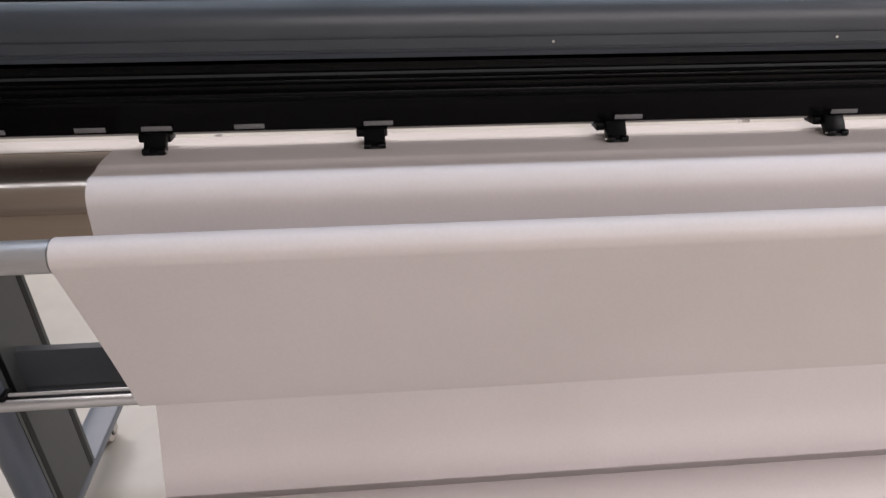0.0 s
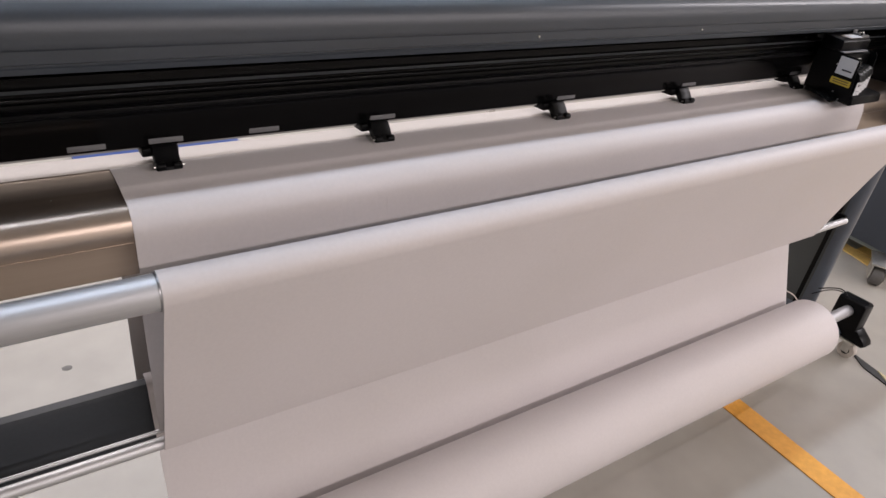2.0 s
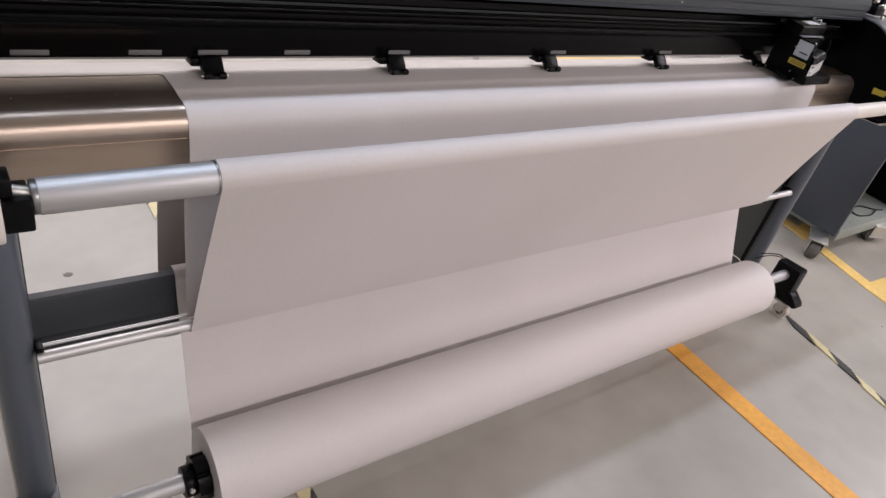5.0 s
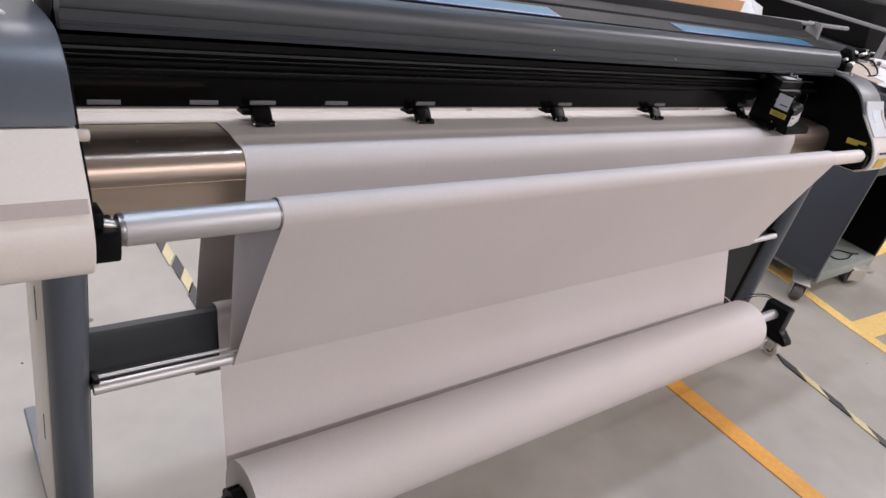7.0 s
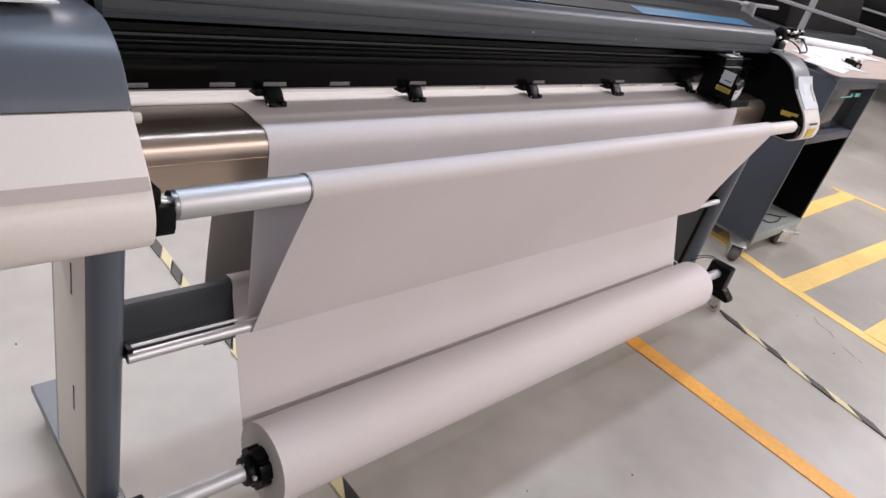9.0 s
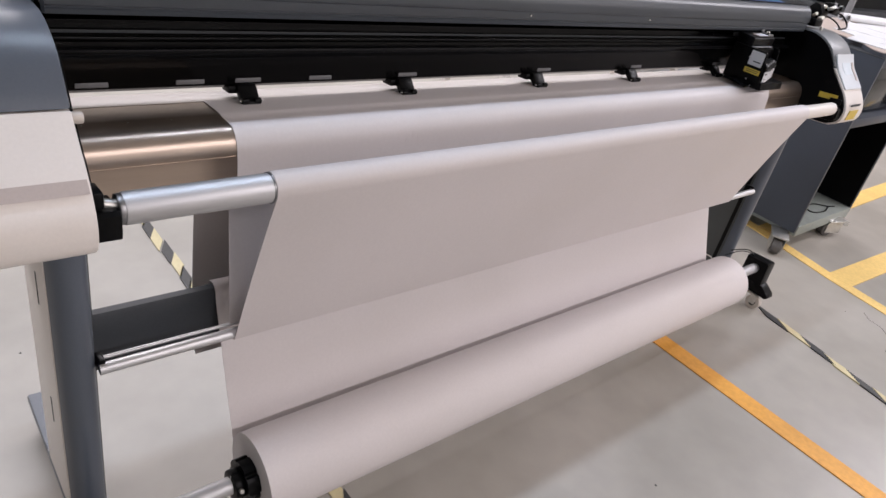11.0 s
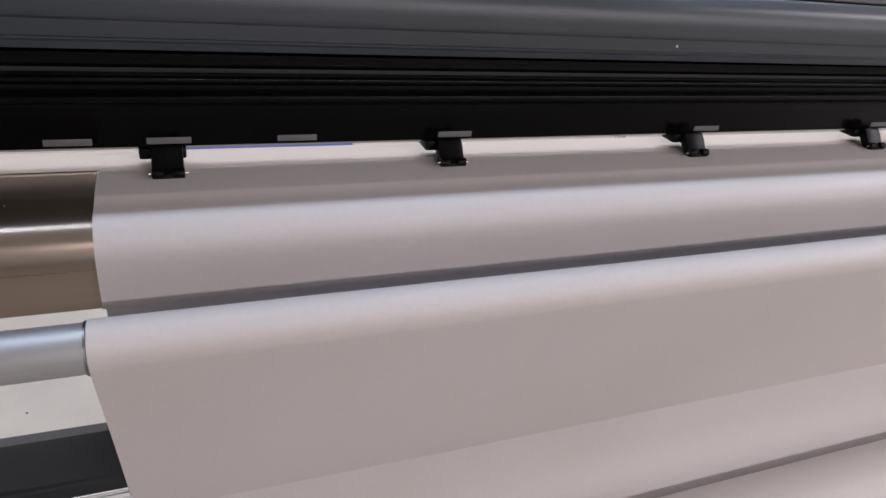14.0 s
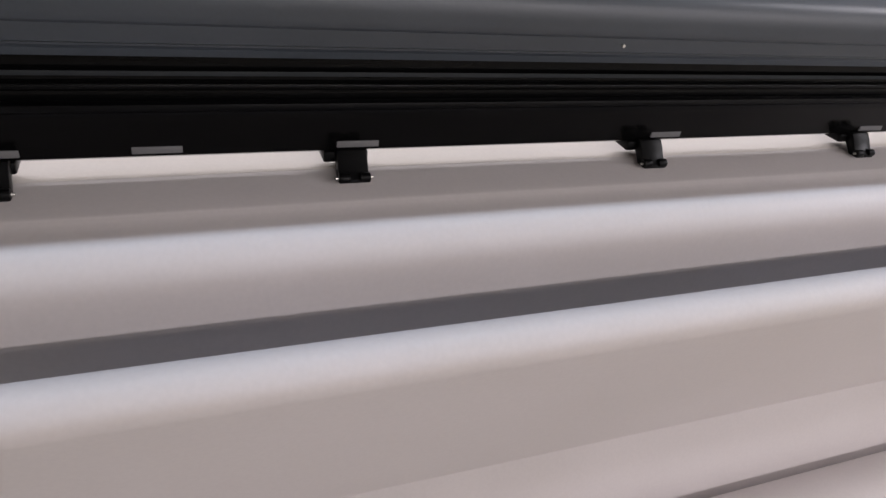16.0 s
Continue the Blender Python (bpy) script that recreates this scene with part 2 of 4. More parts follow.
def marking(name, points, width, mat, label, z=0.004):
    """A painted line or tape on the floor, along (x, y) points."""
    bm = bmesh.new()
    p = [Vector(q) for q in points]
    a = []
    for i in range(len(p)):
        d = (p[min(i + 1, len(p) - 1)] - p[max(i - 1, 0)]).normalized()
        k = Vector((-d.y, d.x)) * width / 2
        a.append([bm.verts.new((*(p[i] + k), z)), bm.verts.new((*(p[i] - k), z)), bm.verts.new((*(p[i] - k), 0.0)), bm.verts.new((*(p[i] + k), 0.0))])
    for i in range(len(a) - 1):
        for s in range(3):
            bm.faces.new((a[i][s], a[i][s + 1], a[i + 1][s + 1], a[i + 1][s]))
        bm.faces.new((a[i][3], a[i][0], a[i + 1][0], a[i + 1][3]))
    for e in (a[0], a[-1]):
        bm.faces.new(e)
    return tagged(link(name, bm, mat, smooth=False), label, "floor marking", kind="structure")

# unseen housings, one over every lamp, the added one too
for lamp_ob in [o for o in scene.objects if o.type == "LIGHT"]:
    lx, ly, ln = lamp_ob.location.x, lamp_ob.location.y, lamp_ob.data.size
    fixture = thing("ceiling_light", "unseen long white strip light under the ceiling", "ceiling light", "strip lights", at=(lx, ly, CEIL))
    part("light_housing", box(-ln / 2, ln / 2, -0.15, 0.15, -0.13, 0.0, 0.01), WALLM, fixture)

marking("floor_line", [(1.696, 0.5), (1.696, -0.06), (1.694, -0.82), (1.686, -1.9), (1.686, -3.0)], 0.084, ORANGE, "worn orange line painted on the floor")
L1 = "worn yellow line painted on the floor"
marking("floor_line", [(3.36, 1.6), (3.175, 0.33), (3.073, -0.13), (3.0, -0.656), (2.76, -2.3)], 0.075, YELLOW, L1)
marking("floor_line", [(3.09, -0.155), (3.87, -0.2), (5.6, -0.298), (7.4, -0.4)], 0.125, YELLOW, L1, 0.0045)
marking("floor_line", [(3.05, -0.62), (4.45, -0.696), (6.7, -0.848)], 0.125, YELLOW, L1, 0.0045)
marking("floor_line", [(3.22, 0.312), (4.33, 0.312), (5.41, 0.312)], 0.115, YELLOW, L1, 0.0045)
marking("floor_line", [(5.4, 0.44), (5.48, 0.06), (5.65, -0.98)], 0.05, YELLOW, L1, 0.0055)


def hazard_tape(points, n, label):
    """Striped tape on the floor: a thing whose slanted stripes are pieces of their own."""
    tape = tagged(link("hazard_tape", box(0, 0.001, 0, 0.001, 0, 0.001), TAPEY, smooth=False), label, "floor tape", kind="structure")
    p = [Vector(q) for q in points]
    (x0, y0), (x1, y1) = p[0], p[-1]
    d = (p[-1] - p[0]) / n
    k = Vector((-d.y, d.x)).normalized() * 0.018
    s = d * 0.75
    for i in range(n):
        bm = bmesh.new()
        a = p[0] + d * i + Vector((0.006 * math.sin(i * 1.3), 0))
        q = [a + k, a - k + s, a + d - k + s, a + d + k]
        top = [bm.verts.new((*v, 0.005)) for v in q]
        bot = [bm.verts.new((*v, 0.0)) for v in q]
        bm.faces.new(top)
        for j in range(4):
            bm.faces.new((top[j], top[(j + 1) % 4], bot[(j + 1) % 4], bot[j]))
        part("tape_stripe", bm, TAPEY if i % 2 else TAPEK, tape, smooth=False)
    return tape


hazard_tape([(2.366, -0.068), (2.245, -0.843)], 7, "black and pale yellow hazard tape with a frayed end")
hazard_tape([(0.24, 2.2), (0.242, -0.22)], 26, "black and pale yellow hazard tape running under the plotter")

# ---- the plotter ----
XL, XR = -0.285, W + 0.285
stance = LEAN
plotter = thing("wide_format_plotter", "dark grey and cream wide inkjet plotter on a stand", "plotter", at=(W / 2, 0.2, 0))
P0 = Matrix.Translation((-W / 2, -0.2, 0))


def ppart(name, bm, mat, label="", parent=None, **k):
    """A part of the plotter, given in world places."""
    ob = part(name, bm, mat, parent or plotter, label, **k)
    if not parent:
        ob.matrix_parent_inverse = P0
    return ob


HOUSE_TOP = [(0.43, 1.0), (0.43, 1.085)] + smooth_line([(0.40, 1.09), (0.21, 1.09), (0.145, 1.078), (0.095, 1.046), (0.065, 1.003), (0.05, 0.975)], 4)
HOUSE_LOW = smooth_line([(0.048, 0.972), (0.018, 0.935), (-0.022, 0.885), (-0.043, 0.835), (-0.035, 0.79), (0.0, 0.768)], 4) + [(0.43, 0.768), (0.43, 0.972)]
HOUSE_TOP = HOUSE_TOP + [(0.43, 0.975)]
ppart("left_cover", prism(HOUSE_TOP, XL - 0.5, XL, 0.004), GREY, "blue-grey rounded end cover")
ppart("left_lower_cover", prism(HOUSE_LOW, XL - 0.5, XL, 0.004), WHITE, "cream rounded lower end cover")
# the shadow of a step in the cover, put in as a thin beige strip
seam = [(-0.0145, 0.894), (-0.0275, 0.877), (-0.02, 0.875), (-0.008, 0.892)]
ppart("trim_strip", prism([(a - 0.0035, b) for a, b in seam], XL - 0.5, XL - 0.004), BAND, "beige strip standing in for the shadow of a step")
ppart("right_cover", prism(HOUSE_TOP, XR, XR + 0.165, 0.004), GREY_LIT, "blue-grey rounded end cover")
ppart("right_lower_cover", prism(HOUSE_LOW, XR, XR + 0.165, 0.004), WHITE, "cream rounded lower end cover")


def inset(profile, d):
    c = Vector((0.22, 0.9))
    return [tuple(c + (Vector(q) - c) * (1 - d)) for q in profile]


OUTLINE = HOUSE_TOP[1:-1] + HOUSE_LOW[:-1]
ppart("end_plate", prism(inset(OUTLINE, 0.035), XR - 0.008, XR), BLACK, "black end plate")
ppart("end_plate", prism(inset(OUTLINE, 0.16), XL, XL + 0.008), BLACK, "black end plate")

# hood with a rounded front, a seam and a lid
HOOD = [(0.232, 1.072), (0.209, 1.075), (0.206, 1.083)] + [(0.2085, 1.085), (0.2085, 1.087), (0.205, 1.089)] + [(0.2035, 1.1), (0.2033, 1.1065), (0.2005, 1.1095)] + smooth_line([(0.1995, 1.113), (0.2005, 1.132), (0.2075, 1.151), (0.222, 1.166)], 5)
LID = [(0.2275, 1.1695), (0.229, 1.171), (0.305, 1.188), (0.309, 1.184), (0.318, 1.186), (0.322, 1.193), (0.37, 1.209), (0.376, 1.204), (0.385, 1.21), (0.393, 1.23), (0.402, 1.237), (0.42, 1.238), (0.432, 1.225), (0.432, 1.05), (0.40, 1.03), (0.30, 1.06), (0.26, 1.1)]
HOOD += [(0.2262, 1.1675), (0.2265, 1.166), (0.25, 1.1)]
ppart("hood", prism(HOOD, XL + 0.012, XR - 0.012), HOODM, "dark grey plastic hood front with a long seam", angle=25)
ppart("hood_lid", prism(LID, XL + 0.012, XR - 0.012), LIDM, "near-black hood lid with raised ribs", angle=25)
for x in (0.785, 1.285):
    ppart("hood_screw", rod((x, 0.2045, 1.098), (x, 0.2015, 1.098), 0.0022, 10), STEEL, "small bright screw")
for x0, x1, lab in ((0.09, 0.805, "blue protective film strip on the hood"), (1.33, 2.12, "pale blue protective film strip on the hood")):
    film = ppart("protective_film", prism([(0.2335, 1.1723), (0.286, 1.1842), (0.2858, 1.1852), (0.2333, 1.1733)], x0, x1), BLUE, lab)
    edge = [prism([(0.229, 1.1712), (0.2345, 1.1723), (0.2342, 1.174), (0.2286, 1.1727)], x0 - 0.006, x1 + 0.006)]
    edge += [prism([(0.2335, 1.1723), (0.286, 1.1842), (0.2857, 1.1856), (0.2332, 1.1737)], a, a + 0.006) for a in (x0 - 0.006, x1)]
    for bm in edge:
        part("film_edge", bm, BLUEK, film, "dark blue film edge")

# beam, rails and slots
BEAM = [(0.297, 0.926), (0.283, 0.934), (0.278, 0.952), (0.262, 0.985), (0.258, 1.0), (0.258, 1.022), (0.275, 1.028), (0.275, 1.055), (0.30, 1.062), (0.36, 1.062), (0.36, 0.985), (0.315, 0.926)]
ppart("beam", prism(BEAM, XL + 0.008, XR - 0.008), BLACKG, "black gloss carriage beam", angle=15)
ppart("guide_rail", box(XL + 0.008, XR - 0.008, 0.243, 0.258, 1.004, 1.012, 0.002), BLACK, "dark steel guide rail")
ppart("guide_rail", rod((XL + 0.008, 0.252, 1.03), (XR - 0.008, 0.252, 1.03), 0.005, 12), BLACKG, "dark steel guide rod")
ppart("encoder_strip", box(XL + 0.02, XR - 0.02, 0.266, 0.2672, 1.035, 1.04), DARK, "thin dark encoder strip")
for x in (-0.2, -0.028, 0.088, 0.252, 0.486, 0.96, 1.392, 1.88):
    ppart("slot_label", box(x - 0.027, x + 0.027, 0.2785, 0.282, 0.9385, 0.9475, 0.001), LABEL, "small grey plate")

# pinch roller arms
ARM = [(0.30, 0.936), (0.2785, 0.935), (0.27, 0.926), (0.262, 0.914), (0.252, 0.907), (0.25, 0.9), (0.268, 0.9), (0.282, 0.915), (0.30, 0.928)]
for x in (0.084, 0.478, 0.935, 1.372, 1.876):
    arm = ppart("pinch_arm", prism(ARM, x - 0.0195, x + 0.0195, 0.002), BLACK, "black pinch roller arm")
    for s in (-1, 1):
        part("pinch_roller", rod((x + s * 0.006, 0.256, 0.9075), (x + s * 0.02, 0.256, 0.9075), 0.0065, 16, bevel=0.001), BLACK, arm)
    part("axle", rod((x - 0.024, 0.256, 0.9075), (x + 0.024, 0.256, 0.9075), 0.0018, 8), STEEL, arm)
    part("arm_base", box(x - 0.034, x + 0.024, 0.285, 0.32, 0.915, 0.93, 0.003), BLACK, arm)

# platen, its shelf and the front apron
PLATEN = smooth_line([(0.292, 0.9), (0.25, 0.9003), (0.217, 0.899), (0.208, 0.8974), (0.2, 0.8956), (0.191, 0.8944), (0.181, 0.8938), (0.17, 0.8934), (0.16, 0.8916), (0.15, 0.8855), (0.1405, 0.874), (0.1345, 0.855), (0.1335, 0.825), (0.1335, 0.792)], 5)
ppart("platen", prism([tuple(v) for v in PLATEN] + [(0.15, 0.79), (0.16, 0.87), (0.292, 0.88)], XL + 0.008, XR - 0.008), PLATE, "bronze coloured curved metal platen", angle=30)
for x0, x1 in ((XL + 0.01, -0.003), (W + 0.003, XR - 0.01)):
    ppart("platen_seam", prism([(0.1315, 0.8445), (0.136, 0.8445), (0.136, 0.8425), (0.1315, 0.8425)], x0, x1), PLATE)
ppart("platen_shelf", prism([(0.2935, 0.885), (0.2935, 0.9), (0.289, 0.9012), (0.29, 0.9018), (0.342, 0.9058), (0.346, 0.9), (0.346, 0.885)], XL + 0.008, XR - 0.008), WHITE, "cream shelf behind the platen")
for i in range(2):
    ppart("platen_slot", box(-0.06 - 0.008 * i, -0.02, 0.262 - 0.011 * i, 0.2636 - 0.011 * i, 0.8975, 0.8992), BAND)
SCREWZ = (0.8975, 0.8992)
for i in range(5):
    ppart("platen_screw", rod((-0.24 + 0.037 * i, 0.205 + 0.02 * (i % 2), 0.8955), (-0.24 + 0.037 * i, 0.205 + 0.02 * (i % 2), SCREWZ[i % 2]), 0.0012, 8), STEEL)

# tension tube and its holders
TUBE = (0.0, 0.8335)
ppart("tension_tube", rod((-0.241, *TUBE), (W - 0.002, *TUBE), 0.0258, 40, bevel=0.002), ALU, "brushed aluminium tension tube")
ppart("tube_end", rod((W - 0.01, *TUBE), (W + 0.25, *TUBE), 0.024, 32), WHITE, "pale shaft end of the tube")
ppart("tube_collar", rod((-0.249, *TUBE), (-0.238, *TUBE), 0.0245, 40, bevel=0.002), DARKST, "dull steel collar")
ppart("tube_ring", ring((-0.0032, *TUBE), (-0.001, *TUBE), 0.0275, 0.0257, 40), DARKST, "thin dark ring beside the paper edge")
for s, x in ((1, -0.285), (-1, W + 0.285)):
    hold = ppart("tube_holder", prism([(-0.03, 0.808), (-0.026, 0.796), (-0.012, 0.79), (0.035, 0.79), (0.038, 0.842), (-0.024, 0.842), (-0.03, 0.836)], min(x, x + s * 0.036), max(x, x + s * 0.036), 0.003), BLACK, "black tube holder")
    part("clamp_block", box(min(x, x + s * 0.016), max(x, x + s * 0.016), -0.02, 0.025, 0.846, 0.871, 0.003), BLACK, hold)
    part("clamp_neck", box(min(x, x + s * 0.012), max(x, x + s * 0.012), -0.012, 0.024, 0.84, 0.85), BLACK, hold)
    part("tube_journal", rod((x + s * 0.014, 0.0, 0.846), (x + s * 0.05, 0.0, 0.8365), 0.009, 16, bevel=0.001), STEEL, hold, "bright steel journal")
# lower bars and cross beam
ppart("lower_bar", rod((-0.262, 0.152, 0.44), (W + 0.206, 0.152, 0.44), 0.0115, 24), ALU, "thin aluminium lower bar")
ppart("guide_wire", rod((-0.262, 0.168, 0.4535), (0.35, 0.168, 0.4535), 0.0038, 12), ALU, "thin bright rod behind the lower bar")
for x in (-0.262, W + 0.196):
    ppart("bar_clip", box(x, x + 0.012, 0.15, 0.182, 0.432, 0.46, 0.002), BLACK, "black bar clip")
XB = [(0.245, 0.37), (0.242, 0.377), (0.242, 0.494), (0.246, 0.502), (0.262, 0.504), (0.262, 0.498), (0.253, 0.495), (0.251, 0.487), (0.251, 0.385), (0.255, 0.377), (0.27, 0.377), (0.27, 0.37)]
ppart("cross_beam", prism(XB, -0.262, W + 0.206), BEAMM, "dark grey folded steel cross beam")

# legs and feet
stance = UPRIGHT
LF = 0.105  # the front of the legs
for s, x in ((1, -0.296), (-1, W + 0.286)):
    post = [(x + s * a, LF + b) for a, b in ((0.034, 0.225), (0.034, 0.034), (0.031, 0.02), (0.024, 0.009), (0.013, 0.002), (0.0, 0.0), (-0.013, 0.002), (-0.024, 0.009), (-0.031, 0.02), (-0.034, 0.034), (-0.034, 0.225))]
    bm = bmesh.new()
    lo = [bm.verts.new((a, b, 0.1)) for a, b in post]
    hi = [bm.verts.new((a, b, 0.84)) for a, b in post]
    bm.faces.new(lo), bm.faces.new(hi)
    for i in range(len(lo)):
        bm.faces.new((lo[i], lo[(i + 1) % len(lo)], hi[(i + 1) % len(lo)], hi[i]))
    leg = ppart("leg", bm, GREY, "blue-grey sheet steel leg", angle=50)
    xo = x - s * 0.0365
    part("side_panel", box(min(xo, xo + s * 0.004), max(xo, xo + s * 0.004), LF + 0.03, LF + 0.21, 0.1, 0.84, 0.002), WHITE, leg, "cream side panel")
    for z0, z1, y in ((0.61, 0.68, 0.198), (0.315, 0.38, 0.196)):
        part("panel_slot", box(min(xo - s * 0.001, xo), max(xo - s * 0.001, xo), y, y + 0.006, z0, z1), BLACK, leg)
    xi = x + s * 0.034
    part("inner_panel", box(min(xi, xi + s * 0.002), max(xi, xi + s * 0.002), LF + 0.036, LF + 0.222, 0.1, 0.84), LEGIN, leg, "dark grey inner panel")
    for y in (LF + 0.045, LF + 0.195):
        part("cable_groove", box(min(xi + s * 0.0016, xi + s * 0.0026), max(xi + s * 0.0016, xi + s * 0.0026), y, y + 0.016, 0.1, 0.84), BLACK, leg)
    y0 = 0.0 if s > 0 else -0.03
    foot = ppart("foot", prism([(y0, 0.072), (y0 - 0.005, 0.087), (y0 + 0.01, 0.1), (0.53, 0.1), (0.542, 0.088), (0.538, 0.072)], x - 0.037, x + 0.037, 0.004), GREY, "blue-grey steel foot")
    for y in ((-0.07 if s < 0 else 0.03), 0.49):
        cast = ppart("caster", box(x - 0.022, x + 0.022, y - 0.02, y + 0.045, 0.064, 0.0735, 0.002), STEEL, "swivel caster")
        part("fork", box(x - 0.021, x - 0.017, y - 0.012, y + 0.016, 0.026, 0.067, 0.001), STEEL, cast)
        part("fork", box(x + 0.017, x + 0.021, y - 0.012, y + 0.016, 0.026, 0.067, 0.001), STEEL, cast)
        part("wheel", rod((x - 0.0145, y, 0.032), (x + 0.0145, y, 0.032), 0.032, 28, bevel=0.005), RUBBER, cast, "pale rubber wheel")
        part("wheel_hub", rod((x - 0.0165, y, 0.032), (x + 0.0165, y, 0.032), 0.015, 18), BLACK, cast)

# take-up shaft, its mounts and the motor at the far end
SH = (-0.02, 0.184)
ppart("take_up_shaft", rod((-0.3, *SH), (W + 0.27, *SH), 0.02, 28, bevel=0.002), ALU, "aluminium take-up shaft")
mount = ppart("shaft_mount", box(-0.325, -0.268, -0.055, 0.03, 0.1, 0.166, 0.006), BLACK, "black shaft mount")
part("mount_cap", box(-0.3, -0.262, -0.05, 0.01, 0.16, 0.214, 0.005), BLACK, mount)
part("mount_screw", rod((-0.262, -0.03, 0.19), (-0.24, -0.03, 0.19), 0.005, 10), STEEL, mount)
motor = ppart("take_up_motor", prism([(0.03, 0.128), (-0.074, 0.122), (-0.07, 0.222), (-0.062, 0.228), (0.03, 0.222)], W + 0.255, W + 0.315, 0.005), BLACK, "black take-up motor box")
part("motor_cover", prism([(0.0, 0.078), (-0.112, 0.074), (-0.122, 0.084), (-0.115, 0.098), (-0.076, 0.126), (0.0, 0.126)], W + 0.262, W + 0.318, 0.005), BLACK, motor)
part("shaft_tip", rod((W + 0.262, *SH), (W + 0.272, *SH), 0.0125, 20, bevel=0.002), STEEL, motor, "bright shaft tip")

# control panel and stickers on the right end
stance = LEAN
FACE = [(0.0685, 1.018), (0.056, 0.988), (0.046, 0.968), (0.03, 0.9485), (0.014, 0.929), (-0.006, 0.904)]


def skin(a, b, d0, d1):
    """A thin curved plate lying on the rounded end cover."""
    line = FACE[a:b]
    inner = [(y - 0.82 * d0, z + 0.57 * d0) for y, z in line]
    outer = [(y - 0.82 * d1, z + 0.57 * d1) for y, z in line]
    return outer + inner[::-1]


panel = ppart("control_panel", prism(skin(0, 6, 0.0, 0.007), XR + 0.006, XR + 0.158, 0.0025), COOLW, "white control panel following the cover's curve")
part("display", prism(skin(1, 4, 0.0065, 0.008), XR + 0.045, XR + 0.12), PALE, panel, "pale display window")
for k in range(4):
    part("key", prism(skin(1 + k % 3, 3 + k % 3, 0.007, 0.009)[:], XR + 0.126, XR + 0.142), BAND, panel, "small key") if k < 3 else None
ppart("warning_label", box(XR - 0.0105, XR - 0.008, 0.0, 0.07, 0.862, 0.882), GOLD, "yellow warning label")
ppart("warning_label", prism([(-0.046, 0.835), (-0.04, 0.797), (-0.0425, 0.797), (-0.0485, 0.835)], XR + 0.03, XR + 0.11), GOLD, "yellow warning label")
ppart("print_bars", box(XR + 0.03, XR + 0.11, -0.0465, -0.0435, 0.85, 0.858), INK)

# ---- paper ----
web = thing("paper_web", "greyish white plotter paper threaded over platen and tube", "paper", at=(W / 2, 0.2, 0))


def wpart(name, bm, label=""):
    ob = part(name, bm, PAPER, web, label, angle=60)
    ob.matrix_parent_inverse = P0
    return ob


def off(line, d):
    out = []
    line = [Vector(q) for q in line]
    for i, q in enumerate(line):
        t = line[min(i + 1, len(line) - 1)] - line[max(i - 1, 0)]
        out.append(q + Vector((t.y, -t.x)).normalized() * d)
    return out


over = off(PLATEN, 0.0022)
back = smooth_line([(0.366, 0.2485), (0.3785, 0.262), (0.38, 0.29), (0.374, 0.43), (0.36, 0.59), (0.325, 0.86)], 5)
down = [(0.137, 0.788), (0.158, 0.783)] + smooth_line([(0.166, 0.76), (0.17, 0.69), (0.168, 0.56), (0.1655, 0.45)], 5)
under = arc(0.152, 0.44, 0.0132, -90, -156, 6)
ba, ta = Vector((0.1399, 0.4346)), Vector((-0.0249, 0.8224))
front = [ba.lerp(ta, k / 10) + Vector((0.003, 0.0013)) * math.sin(math.pi * k / 10) for k in range(1, 10)]
top = arc(TUBE[0], TUBE[1], 0.0273, 204, -30, 26)
wpart("feed_sheet", sheet(back + over[:1], 0, W, nx=24, wave=0.003), "shaded sheet rising behind the platen")
wpart("printed_sheet", sheet(over + down, 0, W, nx=40, wave=0.001), "sheet lying over the platen and hanging behind the lower bar")
wpart("tension_sheet", sheet(under + front + top, 0, W, nx=40, wave=0.0012), "sheet stretched from the lower bar over the tube")
wound = smooth_line([(0.28, 0.49), (0.275, 0.504), (0.262, 0.5085), (0.248, 0.506), (0.2395, 0.494), (0.236, 0.468), (0.207, 0.36), (0.176, 0.25), (0.1515, 0.165), (0.127, 0.075)], 5)
wpart("take_up_sheet", sheet(wound, 0, W, nx=40, wave=0.001), "sheet running down to the take-up roll")

